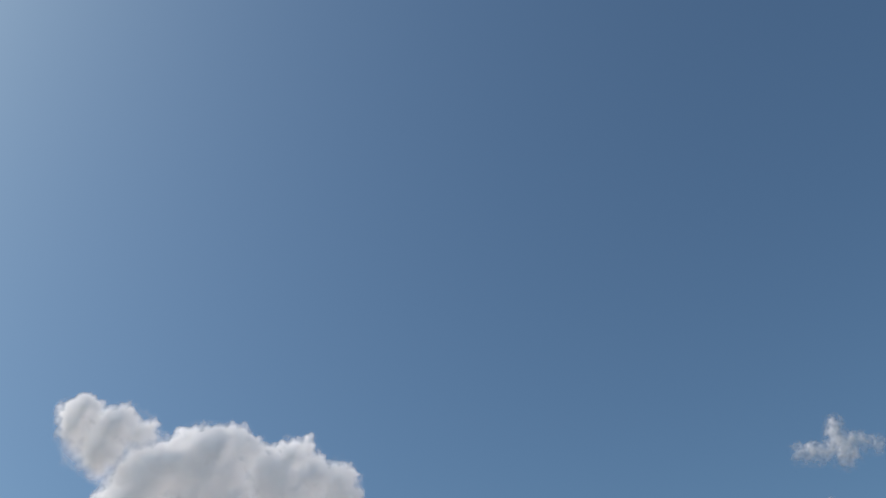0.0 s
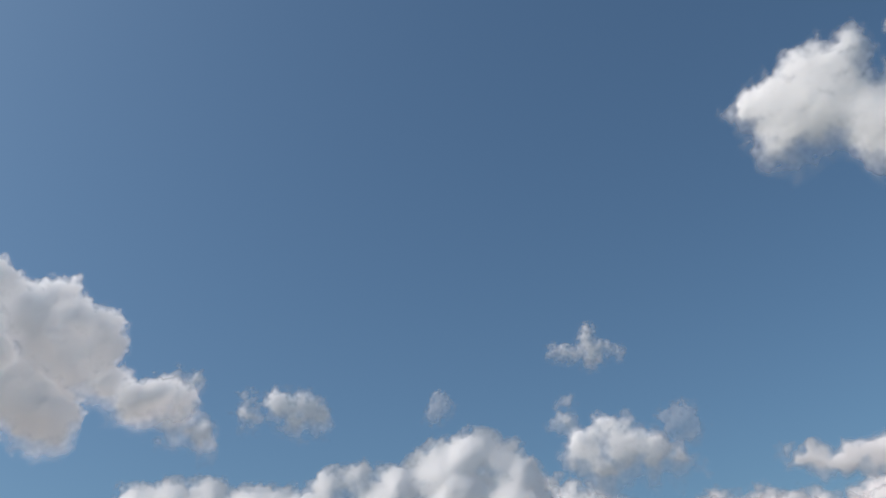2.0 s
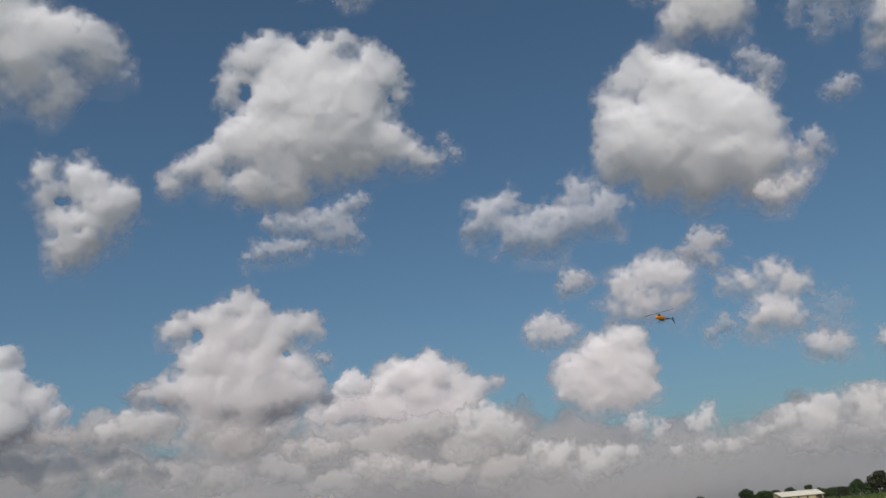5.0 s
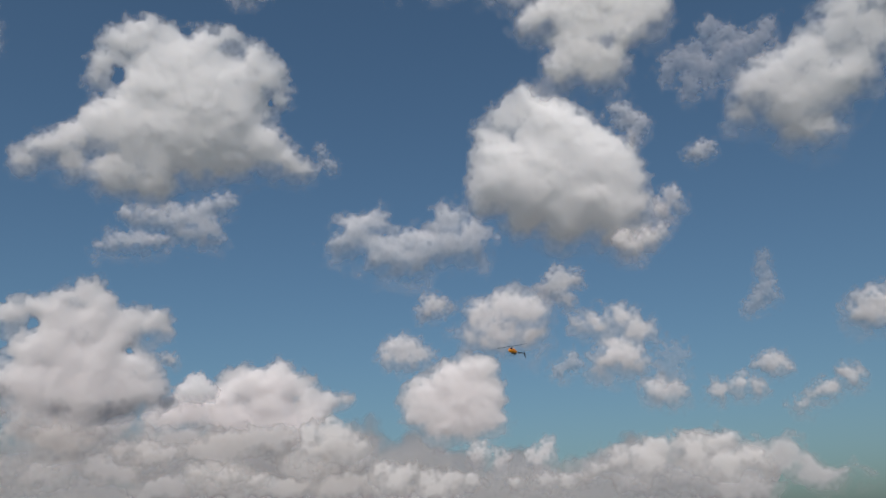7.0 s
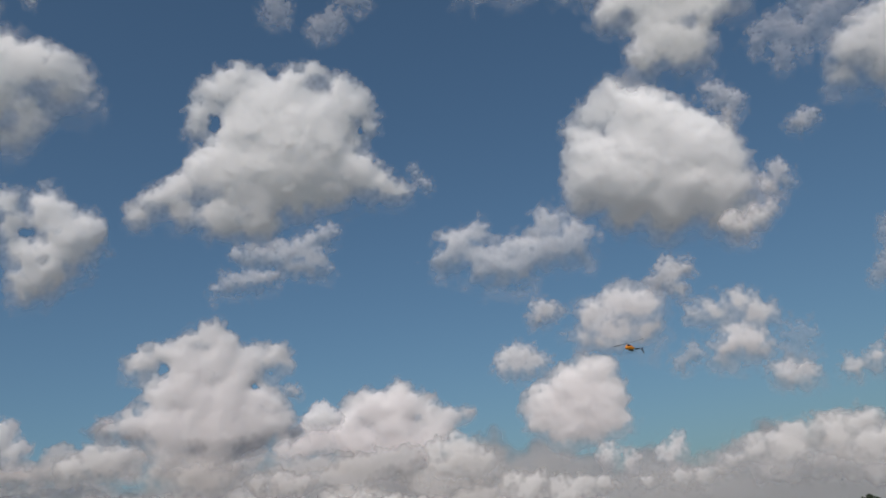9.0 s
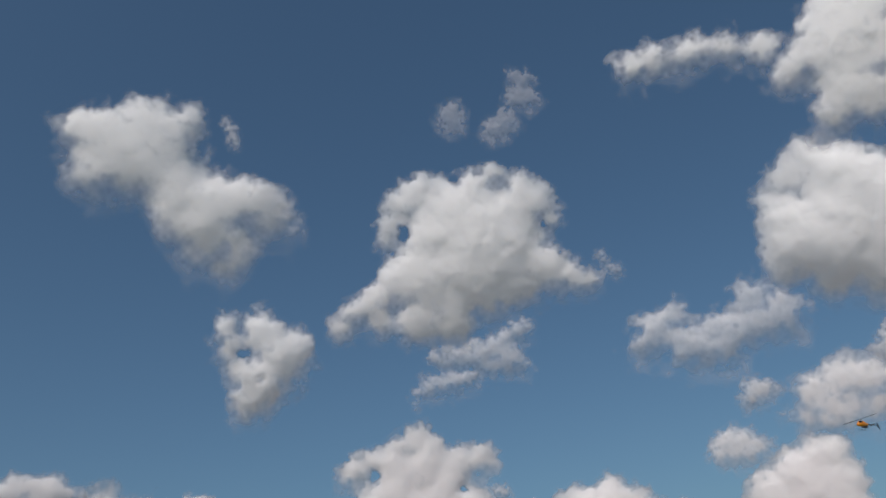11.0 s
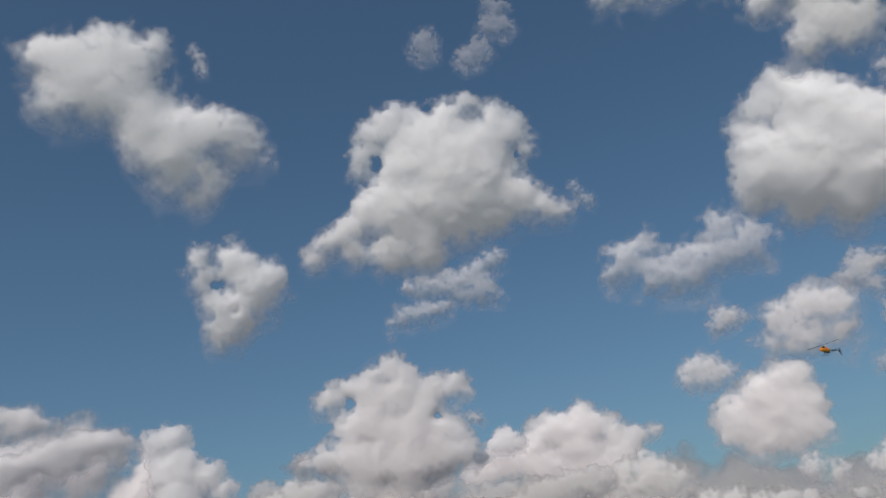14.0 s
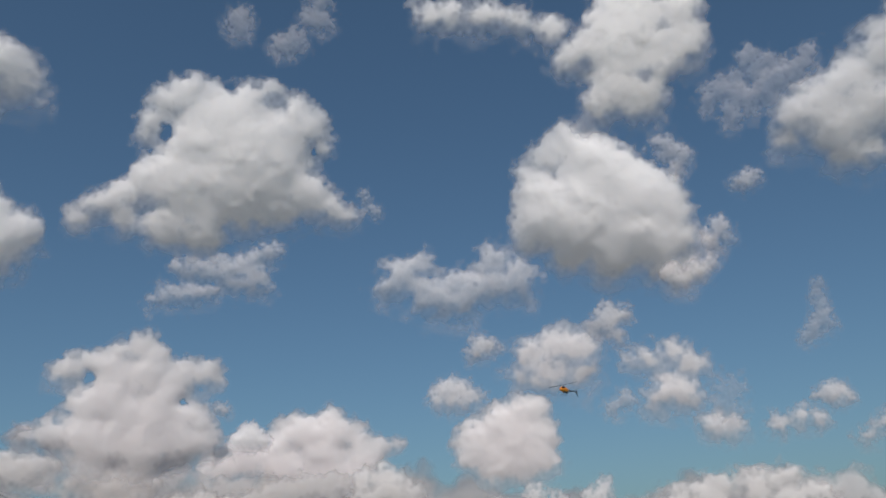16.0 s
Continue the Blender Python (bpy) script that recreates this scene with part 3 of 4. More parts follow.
cloud("cloud_bank", "broad heaped bank of pale cloud with grey hollows", 0.45, 3850, ((-54.0, 12.7, 1.67), (-51.1, 11.7, 1.70), (-49.7, 11.1, 1.16), (-53.2, 10.5, 1.99), (-46.8, 11.0, 1.46), (-44.4, 11.5, 1.34), (-41.9, 10.5, 1.78), (-39.1, 10.7, 1.37), (-36.2, 10.5, 1.53), (-33.2, 10.9, 1.83), (-30.2, 11.4, 1.85), (-31.1, 9.8, 1.83), (-26.6, 9.8, 1.84), (-24.4, 9.1, 1.54), (-34.8, 8.7, 2.53), (-45.3, 8.9, 2.43), (-51.8, 8.8, 2.33), (-27.5, 7.7, 2.54), (-56.2, 11.1, 1.95)), bulge=0.42)
# cloud heads in the same greyed tone, haze again in the colour
cloud("distant_cumulus_cloud", "cream sunlit cloud heads above the grey horizon bank", 0.72, 3600, ((-19.4, 7.7, 0.89), (-18.1, 8.1, 0.94), (-16.8, 7.9, 0.91), (-15.7, 8.0, 0.72), (-17.6, 7.5, 1.23), (-19.4, 7.1, 1.02)), vapour=HAZE_GREYED_CLOUD, bulge=0.32, squash=1.35)
cloud("distant_cumulus_cloud", "broad cream cloud lobe inside the grey bank", 0.82, 3620, ((-13.4, 7.4, 1.47), (-11.7, 7.4, 1.66), (-10.4, 6.8, 1.48), (-12.0, 6.4, 1.65), (-14.4, 6.9, 1.25)), vapour=HAZE_GREYED_CLOUD, bulge=0.32, squash=1.35)
cloud("distant_cumulus_cloud", "thin cream streak of cloud in the grey bank", 0.82, 3640, ((-8.3, 5.7, 0.69), (-6.9, 5.8, 0.80), (-5.5, 5.6, 0.66), (-6.5, 5.4, 0.75)), vapour=HAZE_GREYED_CLOUD, bulge=0.32, squash=1.35)
cloud("distant_cumulus_cloud", "pale rounded cloud at the end of the wide cumulus", 0.72, 3660, ((3.3, 6.6, 0.97), (4.8, 6.8, 1.24), (6.3, 6.2, 0.99), (5.1, 5.8, 1.34), (3.6, 5.7, 1.13)), vapour=HAZE_GREYED_CLOUD, bulge=0.32, squash=1.35)
cloud("distant_cumulus_cloud", "long cream row of low cloud heads near the horizon", 0.72, 3680, ((8.0, 4.3, 0.82), (9.5, 4.1, 0.92), (10.9, 3.8, 0.92), (12.4, 3.7, 0.82), (13.8, 3.6, 0.71), (8.7, 3.6, 1.02), (11.6, 3.1, 1.02)), vapour=HAZE_GREYED_CLOUD, bulge=0.32, squash=1.35)
cloud("distant_cumulus_cloud", "faint cream cloud rising towards the sloping bank", 0.82, 3700, ((16.7, 3.4, 0.67), (18.5, 3.4, 0.76), (19.9, 3.4, 0.67), (21.0, 3.6, 0.53)), vapour=HAZE_GREYED_CLOUD, bulge=0.32, squash=1.35)
cloud("distant_cumulus_cloud", "sunlit heaped rim of the sloping horizon bank", 0.72, 3620, ((22.1, 4.1, 0.75), (23.3, 4.6, 1.05), (24.7, 4.9, 1.03), (26.1, 5.4, 1.13), (27.8, 5.2, 1.02), (29.4, 5.3, 1.00), (30.1, 5.6, 0.72), (28.0, 4.5, 1.25), (25.2, 4.1, 1.26), (30.9, 4.3, 0.99), (31.7, 3.9, 0.99), (29.8, 3.8, 1.24)), vapour=HAZE_GREYED_CLOUD, bulge=0.32, squash=1.35)
cloud("distant_cumulus_cloud", "dim cream patch of cloud low in the bank", 0.85, 3700, ((-3.7, 4.3, 0.81), (-1.9, 4.2, 0.81), (-0.1, 3.9, 0.68)), vapour=HAZE_GREYED_CLOUD, bulge=0.32, squash=1.35)
cloud("distant_cumulus_cloud", "dim cream cloud heads close to the horizon", 0.85, 3700, ((-18.3, 5.0, 0.75), (-16.8, 4.6, 0.76), (-19.5, 4.8, 0.60)), vapour=HAZE_GREYED_CLOUD, bulge=0.32, squash=1.35)

# the far bank that closes the horizon, haze put into its greyed colour
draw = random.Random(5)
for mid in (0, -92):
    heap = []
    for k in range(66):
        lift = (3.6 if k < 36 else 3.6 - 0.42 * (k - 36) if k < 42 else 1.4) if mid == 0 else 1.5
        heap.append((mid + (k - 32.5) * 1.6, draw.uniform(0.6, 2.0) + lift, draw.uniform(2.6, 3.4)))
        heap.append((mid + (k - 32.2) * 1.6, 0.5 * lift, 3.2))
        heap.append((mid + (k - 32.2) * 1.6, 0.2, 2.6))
    cloud("cloud_bank", "cloud bank lying along the horizon, haze painted in as grey", 0.6, 4750, heap, 0.003, HAZE_GREYED_CLOUD, 0.04, 1.8, 0.42)


# ---- small helpers for built things ----
def part(name, bm, mat, parent=None, label="", smooth=False):
    me = bpy.data.meshes.new(name)
    bm.to_mesh(me)
    bm.free()
    me.materials.append(mat)
    if smooth:
        me.polygons.foreach_set("use_smooth", [True] * len(me.polygons))
    ob = new(name, me)
    ob.parent = parent
    return tagged(ob, label)


def rod(bm, a, b, r1, r2, sides=8):
    """A tapered round bar from a to b."""
    a, b = Vector(a), Vector(b)
    m = (b - a).to_track_quat("Z", "Y").to_matrix()
    rings = []
    for p, r in ((a, r1), (b, r2)):
        rings.append([bm.verts.new(p + m @ Vector((r * math.cos(2 * math.pi * k / sides), r * math.sin(2 * math.pi * k / sides), 0))) for k in range(sides)])
    for k in range(sides):
        bm.faces.new((rings[0][k], rings[0][(k + 1) % sides], rings[1][(k + 1) % sides], rings[1][k]))
    bm.faces.new(rings[0][::-1])
    bm.faces.new(rings[1])
    return bm


def slab(bm, x0, x1, y0, y1, z0, z1, bevel=0.0):
    v = [bm.verts.new(p) for p in ((x0, y0, z0), (x1, y0, z0), (x1, y1, z0), (x0, y1, z0), (x0, y0, z1), (x1, y0, z1), (x1, y1, z1), (x0, y1, z1))]
    made = [bm.faces.new([v[i] for i in f]) for f in ((3, 2, 1, 0), (4, 5, 6, 7), (0, 1, 5, 4), (1, 2, 6, 5), (2, 3, 7, 6), (3, 0, 4, 7))]
    if bevel:
        edges = {e for f in made for e in f.edges}
        bmesh.ops.bevel(bm, geom=list(edges), offset=bevel, segments=1, affect="EDGES")
    return bm


def thing(name, label, category, place, turn=0.0, group="", kind=""):
    ob = new(name)
    ob.matrix_world = pose(*place, 0, 0, turn)
    return tagged(ob, label, category, group, kind)


def on_ground(az, dist):
    d = heading(az, 0) * dist
    return (d.x, d.y, 0.0)


# ---- the airfield's meadow ----
bm = bmesh.new()
draw = random.Random(11)
inner = []
for k in range(96):
    a = 2 * math.pi * k / 96
    inner.append(bm.verts.new((350 * math.cos(a) * (1 + 0.03 * draw.random()), 350 * math.sin(a) * (1 + 0.03 * draw.random()), 0.16)))
hub = bm.verts.new((0, 0, 0.16))
for k in range(96):
    bm.faces.new((hub, inner[k], inner[(k + 1) % 96]))
meadow = part("meadow", bm, GRASS)
tagged(meadow, "mown green grass meadow with uneven tufts", "meadow", kind="structure")

SAND = grainy("dry_track", (0.22, 0.19, 0.12), (0.36, 0.32, 0.22), 1.5, 0.95, 0.3)
ROUGH_GRASS = grainy("rough_grass", (0.03, 0.055, 0.012), (0.11, 0.14, 0.04), 2.0, 0.9, 0.5)

# a pale track along the far side of the meadow
bm = bmesh.new()
last = None
for k in range(60):
    az = -60 + k * 2.2
    a, b = heading(az, 0) * (322 + 4 * math.sin(k * 0.7)), heading(az, 0) * (328 + 4 * math.sin(k * 0.7))
    now = (bm.verts.new((a.x, a.y, 0.22)), bm.verts.new((b.x, b.y, 0.22)))
    if last:
        bm.faces.new((last[0], now[0], now[1], last[1]))
    last = now
track = part("track", bm, SAND)
tagged(track, "pale sandy farm track beyond the meadow", "track", kind="structure")

# taller uncut grass in long rows
bm = bmesh.new()
draw = random.Random(3)
for row in (170, 215, 262, 305):
    for k in range(900):
        az = draw.uniform(-40, 62)
        d = row + draw.gauss(0, 4) + 6 * math.sin(az * 0.3 + row)
        p = heading(az, 0) * d
        h, w, t = draw.uniform(0.35, 0.8), draw.uniform(0.35, 0.9), draw.uniform(0, math.pi)
        for s in (0, 1.57):
            x, y = w * math.cos(t + s), w * math.sin(t + s)
            v = [bm.verts.new(q) for q in ((p.x - x, p.y - y, 0.15), (p.x + x, p.y + y, 0.15), (p.x + x * 0.6 + draw.gauss(0, 0.1), p.y + y * 0.6, 0.16 + h), (p.x - x * 0.5, p.y - y * 0.5, 0.16 + h * 0.8))]
            bm.faces.new(v)
tall = part("tall_grass", bm, ROUGH_GRASS)
tagged(tall, "rows of taller uncut grass across the meadow", "grass", kind="stuff")

# ---- trees ----
BARK = grainy("bark", (0.05, 0.04, 0.03), (0.14, 0.11, 0.08), 6.0, 0.95, 0.6)


def leaf_material(name, dark, light):
    m, n, b, out = material(name)
    geo = n.nodes.new("ShaderNodeNewGeometry")
    ramp = n.nodes.new("ShaderNodeValToRGB")
    ramp.color_ramp.elements[0].color, ramp.color_ramp.elements[1].color = (*dark, 1), (*light, 1)
    n.links.new(geo.outputs["Random Per Island"], ramp.inputs["Fac"])
    n.links.new(ramp.outputs["Color"], b.inputs["Base Color"])
    b.inputs["Roughness"].default_value = 0.65
    return m


LEAVES = [leaf_material("dark_leaves", (0.018, 0.035, 0.012), (0.05, 0.085, 0.028)),
          leaf_material("fresh_leaves", (0.03, 0.06, 0.016), (0.08, 0.13, 0.035)),
          leaf_material("russet_leaves", (0.03, 0.035, 0.018), (0.075, 0.075, 0.035))]


def tree(seed, tall, wide, leaf, label):
    """A tapered trunk, limbs and a crown of leaf clumps gathered round the limbs' ends."""
    draw = random.Random(seed)
    top = thing("tree", label, "tree", (0, 0, 0))
    trunk, limbs = bmesh.new(), []
    lean = Vector((draw.uniform(-0.3, 0.3), draw.uniform(-0.3, 0.3), tall * 0.45))
    r = 0.028 * tall
    rod(trunk, (0, 0, -0.2), lean * 0.5, r, r * 0.8)
    rod(trunk, lean * 0.5, lean, r * 0.8, r * 0.55)
    for k in range(17):
        a = 2.4 * k + draw.uniform(-0.4, 0.4)
        up = draw.uniform(0.25, 0.86)
        reach = wide * 0.5 * math.sqrt(max(0.05, 1 - ((up - 0.52) / 0.46) ** 2)) * draw.uniform(0.45, 0.8)
        tip = Vector((reach * math.cos(a), reach * math.sin(a), tall * up))
        rod(trunk, lean * draw.uniform(0.4, 1.0), tip, r * 0.35, r * 0.08, 5)
        limbs.append((tip, draw.uniform(0.13, 0.21) * wide))
    limbs.append((Vector((0, 0, tall * 0.88)), 0.2 * wide))
    limbs.append((Vector((0, 0, tall * 0.62)), 0.28 * wide))
    part("trunk", trunk, BARK, top)
    verts, faces = [], []
    for tip, size in limbs:
        for k in range(150):
            d = Vector((draw.gauss(0, 1), draw.gauss(0, 1), draw.gauss(0, 0.8)))
            d = d.normalized() * size * draw.uniform(0.55, 1.08)
            p = tip + d
            if p.z > tall * draw.uniform(0.97, 1.05) or p.z < 0.06 * tall:
                continue
            s = draw.uniform(0.02, 0.045) * wide
            q = Euler((draw.uniform(-1, 1), draw.uniform(-1, 1), draw.uniform(0, 6.28))).to_matrix()
            i = len(verts)
            for c in ((-1, -0.6, 0), (0.1, -1, 0.25), (1, -0.2, -0.1), (0.7, 0.8, 0.2), (-0.6, 0.9, -0.15), (0, 0, 0.45)):
                verts.append(p + q @ (Vector(c) * s))
            faces += [(i + j, i + (j + 1) % 5, i + 5) for j in range(5)]
    crown = new("crown", mesh_from("crown", verts, faces, leaf))
    crown.parent = top
    return top


KINDS = [tree(1, 10.0, 10.5, LEAVES[0], "broad dark green broadleaf tree beyond the meadow"),
         tree(2, 9.0, 7.0, LEAVES[1], "rounded grey-green tree beyond the meadow"),
         tree(3, 8.0, 8.5, LEAVES[2], "russet-tinged bushy tree in the far hedge"),
         tree(4, 6.0, 7.5, LEAVES[1], "low bright green bushy tree by the barn")]
for k in KINDS:
    k["group"] = "trees along the horizon"
# bearing, distance, kind, size
PLANTED = ((29.0, 385, 0, 1.0), (27.6, 390, 2, 1.15), (26.4, 390, 1, 0.85), (25.6, 395, 2, 0.6), (24.7, 400, 3, 0.75), (24.2, 410, 3, 0.8),
           (30.6, 400, 3, 0.8), (28.3, 405, 3, 0.75), (23.8, 440, 1, 0.85), (22.7, 440, 0, 0.72), (21.9, 445, 2, 0.8), (21.2, 380, 3, 1.0),
           (20.2, 375, 0, 0.75), (17.4, 390, 0, 0.62), (16.5, 385, 3, 0.9), (32.4, 395, 0, 0.95), (33.6, 400, 1, 1.1), (35.0, 410, 0, 0.9),
           (31.5, 405, 2, 0.75), (36.6, 400, 3, 1.2), (38.2, 400, 0, 0.9), (40.0, 405, 2, 1.0), (42.0, 400, 1, 0.9), (44.0, 400, 0, 1.0),
           (24.3, 418, 0, 0.55), (25.0, 416, 3, 0.85), (25.4, 420, 0, 0.5), (26.0, 415, 3, 0.8), (26.8, 418, 0, 0.6), (27.2, 412, 3, 0.7),
           (28.0, 415, 0, 0.6), (28.7, 418, 1, 0.6), (29.7, 410, 3, 0.9), (30.2, 415, 0, 0.7), (21.6, 400, 3, 0.9), (20.7, 398, 3, 0.8), (-17.8, 150, 1, 1.16), (-21.9, 150, 0, 1.03), (-28.0, 170, 2, 0.95))
spare = list(KINDS)
for az, dist, k, size in PLANTED:
    size *= 0.85 if 14 < az < 27 else 0.93
    m = Matrix.Translation(on_ground(az, dist)) @ pose(0, 0, 0, 0, 0, az * 37) @ Matrix.Scale(size, 4)
    if spare and KINDS[k] in spare:
        spare.remove(KINDS[k])
        KINDS[k].matrix_world = m
    else:
        copy = copy_thing(KINDS[k], Matrix())
        copy.matrix_world = m

# a scrubby hedge under the trees
bm_verts, bm_faces = [], []
draw = random.Random(21)
for k in range(5200):
    az = draw.uniform(14, 46)
    p = heading(az, 0) * (404 + draw.gauss(0, 3))
    s = draw.uniform(0.25, 0.6)
    c = Vector((p.x, p.y, draw.uniform(0.2, 2.2) * (0.7 + 0.5 * noise.noise(Vector((az * 1.3, 0, 0))))))
    q = Euler((draw.uniform(-1, 1), draw.uniform(-1, 1), draw.uniform(0, 6.28))).to_matrix()
    i = len(bm_verts)
    for v in ((-1, -0.6, 0), (0.1, -1, 0.25), (1, -0.2, -0.1), (0.7, 0.8, 0.2), (-0.6, 0.9, -0.15), (0, 0, 0.45)):
        bm_verts.append(c + q @ (Vector(v) * s))
    bm_faces += [(i + j, i + (j + 1) % 5, i + 5) for j in range(5)]
hedge = tagged(new("hedge", mesh_from("hedge", bm_verts, bm_faces, LEAVES[0])), "dark scrubby hedge running below the far trees", "hedge", kind="stuff")

# ---- farm buildings ----
ROOF_PALE = grainy("pale_sheet_roof", (0.62, 0.58, 0.46), (0.78, 0.74, 0.62), 0.8, 0.55, 0.1)
WALL_OCHRE = grainy("ochre_wall", (0.36, 0.30, 0.15), (0.5, 0.43, 0.24), 1.2, 0.85, 0.2)
ROOF_TILE = grainy("orange_roof_tiles", (0.22, 0.085, 0.045), (0.33, 0.13, 0.065), 2.0, 0.8, 0.4)
ROOF_BROWN = grainy("brown_roof", (0.16, 0.11, 0.07), (0.27, 0.19, 0.12), 2.0, 0.8, 0.4)
GREY_SHEET = grainy("grey_sheeting", (0.28, 0.29, 0.28), (0.42, 0.42, 0.40), 1.0, 0.6, 0.1)
DARK = grainy("dark_opening", (0.02, 0.02, 0.02), (0.05, 0.045, 0.04), 3.0, 0.7, 0.1)


def gabled(name, label, place, turn, long, deep, eaves, ridge, roof_mat, wall_mat, doors=1, windows=3):
    """A house or barn: walls with gables, two roof slopes with overhang, doors and windows let into the front."""
    top = thing(name, label, "building", place, turn)
    bm = bmesh.new()
    x, y = long / 2, deep / 2
    v = [bm.verts.new(p) for p in ((-x, -y, -0.3), (x, -y, -0.3), (x, y, -0.3), (-x, y, -0.3), (-x, -y, eaves), (x, -y, eaves), (x, y, eaves), (-x, y, eaves), (-x, 0, ridge), (x, 0, ridge))]
    for f in ((0, 1, 5, 4), (2, 3, 7, 6), (1, 2, 6, 9, 5), (3, 0, 4, 8, 7), (3, 2, 1, 0)):
        bm.faces.new([v[i] for i in f])
    part("wall", bm, wall_mat, top)
    for side in (-1, 1):
        bm = bmesh.new()
        drop = (ridge - eaves) / y
        low, o, t = eaves - 0.45 * drop, y + 0.45, 0.18
        q = [(-x - 0.3, 0, ridge + 0.03), (x + 0.3, 0, ridge + 0.03), (x + 0.3, side * o, low + 0.03), (-x - 0.3, side * o, low + 0.03)]
        a = [bm.verts.new(p) for p in q] + [bm.verts.new((p[0], p[1], p[2] + t)) for p in q]
        for f in ((0, 1, 2, 3), (7, 6, 5, 4), (0, 4, 5, 1), (1, 5, 6, 2), (2, 6, 7, 3), (3, 7, 4, 0)):
            bm.faces.new([a[i] for i in f])
        part("roof", bm, roof_mat, top)
    for k in range(windows):
        wx = -x + long * (k + 0.8) / (windows + 0.6)
        win = part("window", slab(bmesh.new(), wx - 0.5, wx + 0.5, -y - 0.06, -y + 0.1, eaves * 0.4, eaves * 0.4 + 1.0), wall_mat, top)
        part("pane", slab(bmesh.new(), wx - 0.42, wx + 0.42, -y - 0.08, -y - 0.062, eaves * 0.4 + 0.08, eaves * 0.4 + 0.92), DARK, win)
    for k in range(doors):
        wx = x - 2.0 - k * 4
        part("door", slab(bmesh.new(), wx - 1.0, wx + 1.0, -y - 0.08, -y + 0.1, 0, min(2.4, eaves - 0.2)), DARK, top)
    return top


gabled("barn", "long low barn with a pale sheet roof and ochre gable", on_ground(23.0, 396), 12, 20.0, 8.0, 2.2, 3.9, ROOF_PALE, WALL_OCHRE, 1, 4)
gabled("farmhouse", "small farmhouse with an orange tiled roof among trees", on_ground(32.7, 412), -24, 9.0, 7.0, 2.4, 4.8, ROOF_TILE, WALL_OCHRE, 1, 2)
gabled("shed", "grey sheet-metal shed beside the farmhouse", on_ground(33.9, 380), -30, 14.0, 8.0, 3.0, 4.8, GREY_SHEET, GREY_SHEET, 1, 2)
gabled("shed", "shed with a weathered brown roof near the meadow", on_ground(11.9, 190), -10, 8.0, 5.0, 2.4, 4.0, ROOF_BROWN, WALL_OCHRE, 1, 2)

# ---- the model helicopter in flight ----
ORANGE = grainy("orange_lacquer", (0.62, 0.19, 0.015), (0.75, 0.27, 0.025), 9.0, 0.28, 0.02)
CARBON = grainy("black_carbon", (0.012, 0.013, 0.016), (0.03, 0.03, 0.034), 40.0, 0.4, 0.05)
TINTED = grainy("tinted_screen", (0.012, 0.010, 0.010), (0.025, 0.02, 0.02), 20.0, 0.12, 0.0)
STEEL = grainy("dull_steel", (0.22, 0.23, 0.24), (0.36, 0.36, 0.37), 30.0, 0.4, 0.05, metal=0.9)


def lathe(bm, stations, sides=20):
    """A hull skinned over upright rings: x, centre height, half width, half height."""
    rings = []
    for x, cz, hw, hh in stations:
        rings.append([bm.verts.new((x, hw * math.cos(2 * math.pi * k / sides), cz + hh * math.sin(2 * math.pi * k / sides))) for k in range(sides)])
    for a, b in zip(rings, rings[1:]):
        for k in range(sides):
            bm.faces.new((a[k], a[(k + 1) % sides], b[(k + 1) % sides], b[k]))
    bm.faces.new(rings[0][::-1])
    bm.faces.new(rings[-1])
    bmesh.ops.recalc_face_normals(bm, faces=bm.faces)
    return bm


def blade(bm, a, b, chord, thick, across):
    """A flat tapered aerofoil strip from a to b."""
    a, b, c = Vector(a), Vector(b), Vector(across).normalized()
    n = (b - a).normalized().cross(c)
    loops = []
    for p, w in ((a, 0.7), (a.lerp(b, 0.12), 1.0), (a.lerp(b, 0.95), 1.0), (b, 0.8)):
        loops.append([bm.verts.new(p + c * (u * chord * w) + n * (v * thick)) for u, v in ((-0.5, 0), (-0.2, 0.5), (0.5, 0.05), (-0.2, -0.5))])
    for p, q in zip(loops, loops[1:]):
        for k in range(4):
            bm.faces.new((p[k], p[(k + 1) % 4], q[(k + 1) % 4], q[k]))
    bm.faces.new(loops[0][::-1])
    bm.faces.new(loops[-1])
    bmesh.ops.recalc_face_normals(bm, faces=bm.faces)
    return bm


heli = thing("model_helicopter", "orange radio-controlled model helicopter with black rotor in flight", "helicopter", (0, 0, 0))
body = part("canopy", lathe(bmesh.new(), ((0.36, -0.05, 0.012, 0.012), (0.33, -0.045, 0.045, 0.05), (0.27, -0.03, 0.075, 0.085), (0.18, -0.005, 0.095, 0.12),
                                         (0.07, 0.005, 0.10, 0.135), (-0.04, 0.0, 0.092, 0.13), (-0.14, -0.005, 0.07, 0.10), (-0.24, 0.0, 0.045, 0.06), (-0.30, 0.005, 0.03, 0.035))), ORANGE, heli, "glossy orange canopy", True)
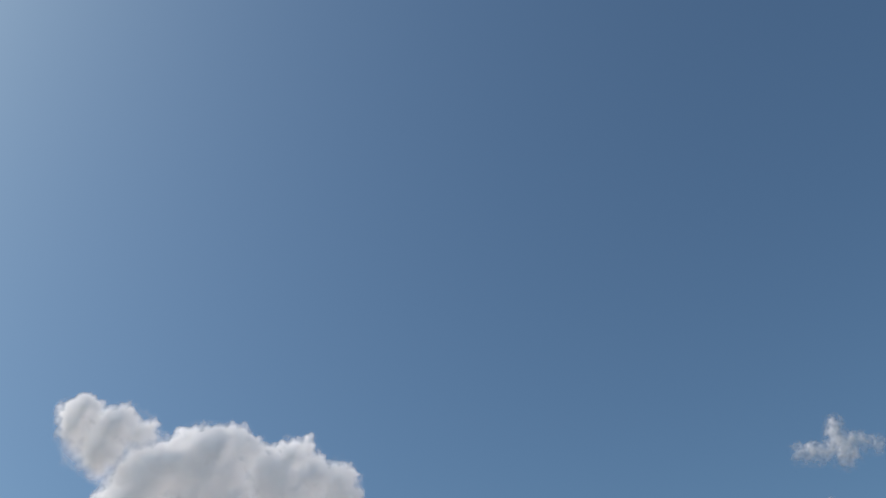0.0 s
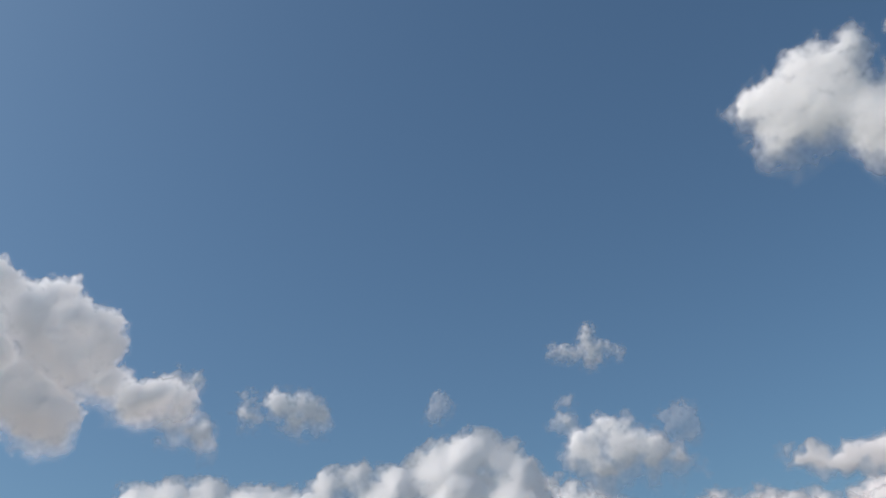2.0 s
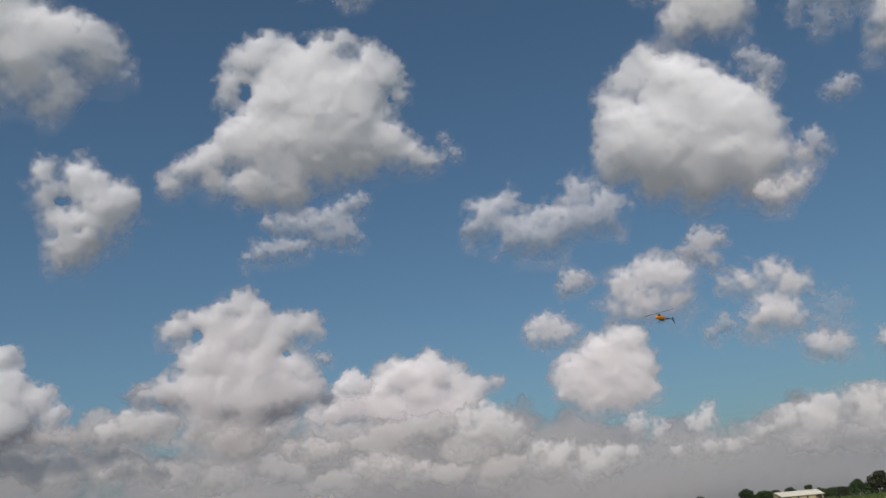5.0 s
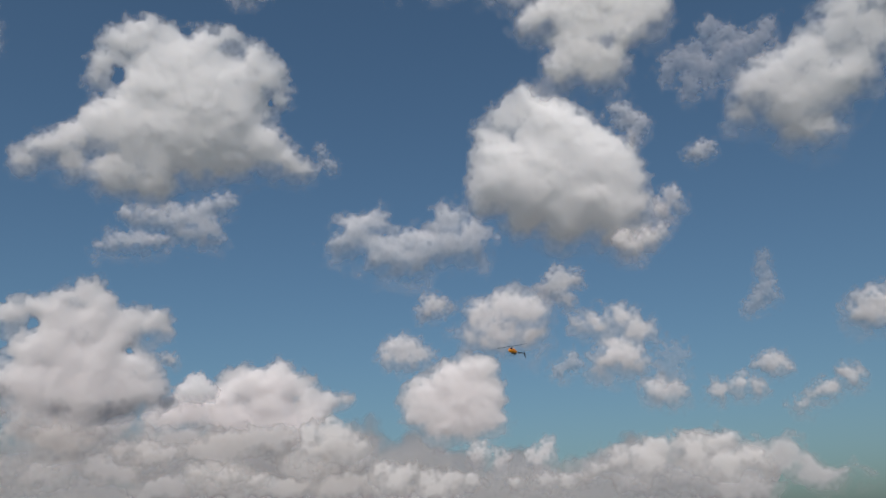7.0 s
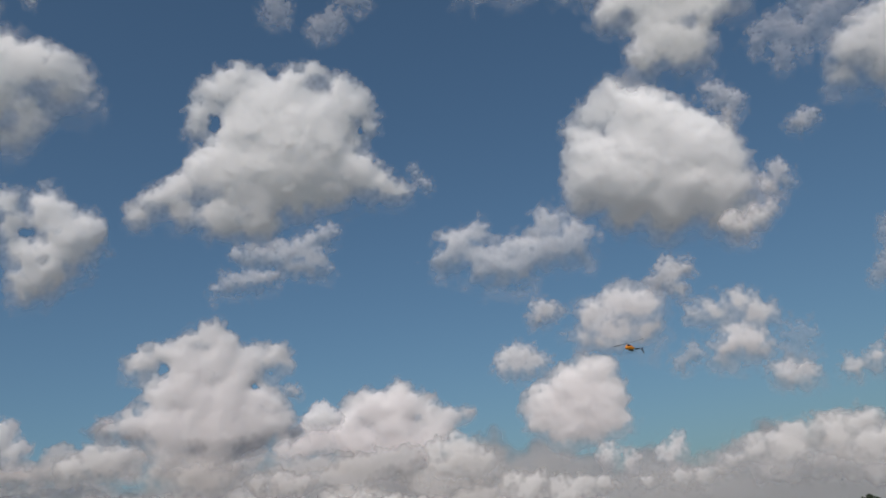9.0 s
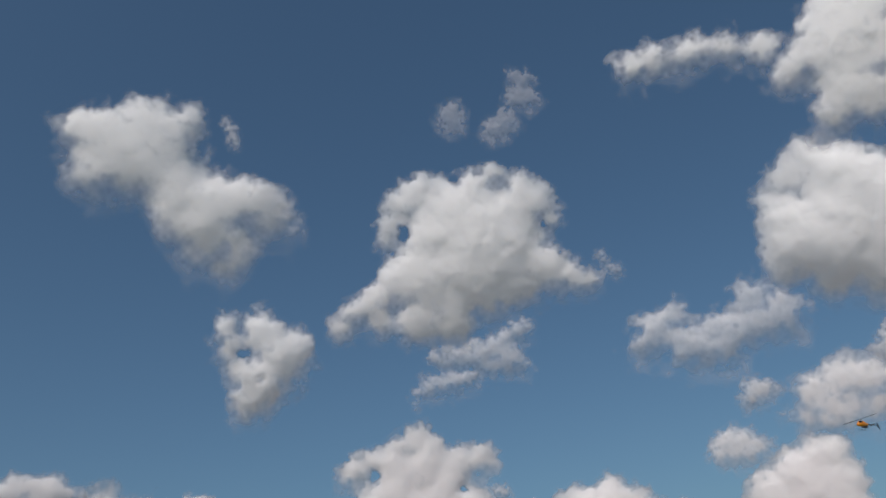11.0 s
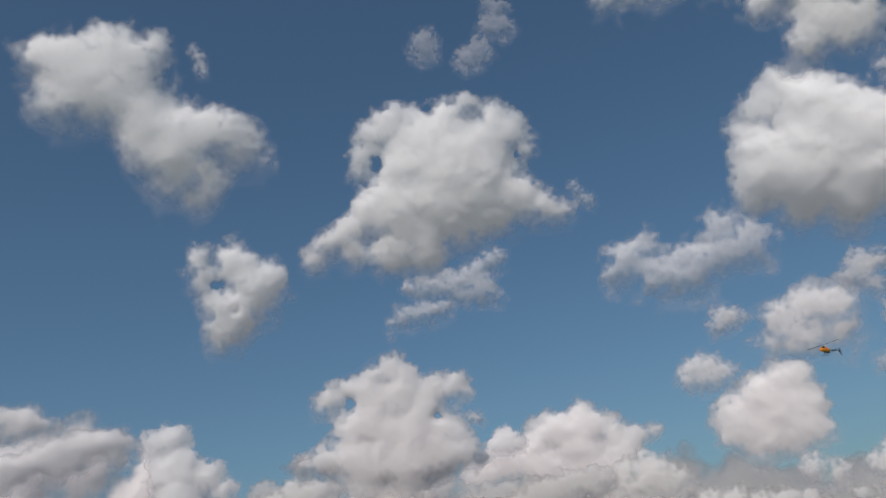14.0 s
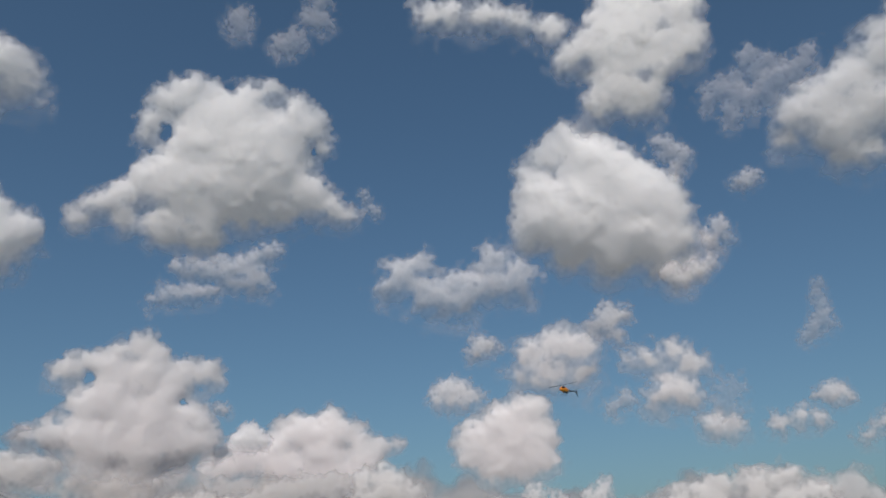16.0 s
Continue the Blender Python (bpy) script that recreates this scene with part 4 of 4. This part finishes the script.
for side in (-1, 1):
    bm = bmesh.new()
    grid = []
    for i in range(6):
        x = 0.08 + 0.035 * i
        row = []
        for j in range(5):
            ang = radians(4 + 13 * j)
            hw = np.interp(x, (0.07, 0.18, 0.27, 0.33), (0.10, 0.095, 0.075, 0.045))
            hh = np.interp(x, (0.07, 0.18, 0.27, 0.33), (0.135, 0.12, 0.085, 0.05))
            cz = np.interp(x, (0.07, 0.18, 0.27, 0.33), (0.005, -0.005, -0.03, -0.045))
            row.append(bm.verts.new((x, side * (hw * math.cos(ang) + 0.004), cz + hh * math.sin(ang) + 0.003)))
        grid.append(row)
    for i in range(5):
        for j in range(4):
            bm.faces.new((grid[i][j], grid[i + 1][j], grid[i + 1][j + 1], grid[i][j + 1]))
    part("windscreen", bm, TINTED, heli, "black tinted side window", True)
part("side_frame", slab(bmesh.new(), -0.16, 0.12, -0.035, 0.035, -0.17, -0.08, 0.006), CARBON, heli, "black carbon side frame")
part("tail_boom", rod(bmesh.new(), (-0.16, 0, 0.0), (-0.86, 0, 0.02), 0.019, 0.016, 12), CARBON, heli, "slim black tail boom", True)
for side in (-1, 1):
    part("boom_strut", rod(bmesh.new(), (-0.14, 0.03 * side, -0.12), (-0.50, 0.015 * side, -0.005), 0.005, 0.005, 6), CARBON, heli)
bm = bmesh.new()
outline = ((-0.80, -0.01), (-0.88, -0.20), (-0.92, -0.20), (-0.88, 0.0), (-0.94, 0.12), (-0.91, 0.12), (-0.80, 0.03))
loops = [[bm.verts.new((x, y, z)) for x, z in outline] for y in (-0.004, 0.004)]
bm.faces.new(loops[0])
bm.faces.new(loops[1][::-1])
for k in range(len(outline)):
    bm.faces.new((loops[0][k], loops[1][k], loops[1][(k + 1) % len(outline)], loops[0][(k + 1) % len(outline)]))
bmesh.ops.recalc_face_normals(bm, faces=bm.faces)
part("tail_fin", bm, CARBON, heli, "swept black tail fin")
part("stabiliser", slab(bmesh.new(), -0.60, -0.54, -0.11, 0.11, 0.008, 0.014, 0.002), CARBON, heli)
tail = part("tail_rotor", rod(bmesh.new(), (-0.86, 0.01, 0.02), (-0.86, 0.05, 0.02), 0.012, 0.010, 8), STEEL, heli)
for s in (-1, 1):
    part("tail_blade", blade(bmesh.new(), (-0.86, 0.045, 0.02), (-0.86 + 0.07 * s, 0.045, 0.02 + 0.11 * s), 0.028, 0.004, (0.85, 0, -0.5)), CARBON, tail)
part("mast", rod(bmesh.new(), (0, 0, 0.11), (0, 0, 0.23), 0.009, 0.009, 10), STEEL, heli, "steel rotor mast", True)
head = part("rotor_head", slab(bmesh.new(), -0.055, 0.055, -0.025, 0.025, 0.205, 0.24, 0.006), STEEL, heli, "grey metal rotor head")
SPIN = radians(-52)
for s in (-1, 1):
    d = Vector((math.cos(SPIN) * s, math.sin(SPIN) * s, 0))
    part("rotor_blade", blade(bmesh.new(), d * 0.05 + Vector((0, 0, 0.224)), d * 0.69 + Vector((0, 0, 0.236)), 0.058, 0.008, (-math.sin(SPIN) * s, math.cos(SPIN) * s, 0.05)), CARBON, heli, "long black rotor blade")
for side in (-1, 1):
    bm = bmesh.new()
    rod(bm, (-0.20, 0.10 * side, -0.235), (0.20, 0.10 * side, -0.235), 0.007, 0.007, 8)
    rod(bm, (0.20, 0.10 * side, -0.235), (0.25, 0.10 * side, -0.215), 0.007, 0.005, 8)
    part("skid", bm, CARBON, heli, "thin black landing skid", True)
    for x in (-0.09, 0.10):
        part("skid_strut", rod(bmesh.new(), (x, 0.03 * side, -0.16), (x, 0.10 * side, -0.235), 0.008, 0.007, 6), CARBON, heli)
# nose turned towards the pilot, banked in a turn
HELI_AZ, HELI_EL, HELI_DIST = 16.9, 11.9, 40.0
view = heading(HELI_AZ, HELI_EL)
nose = heading(HELI_AZ - 90 - 52, 3)
lift = (Vector((0, 0, 1)) + 0.26 * heading(HELI_AZ - 90, 0)).normalized()
side_way = lift.cross(nose).normalized()
lift = nose.cross(side_way)
turn = Matrix((nose, side_way, lift)).transposed().to_4x4()
heli.matrix_world = Matrix.Translation(view * HELI_DIST + Vector((0, 0, 1.65))) @ turn
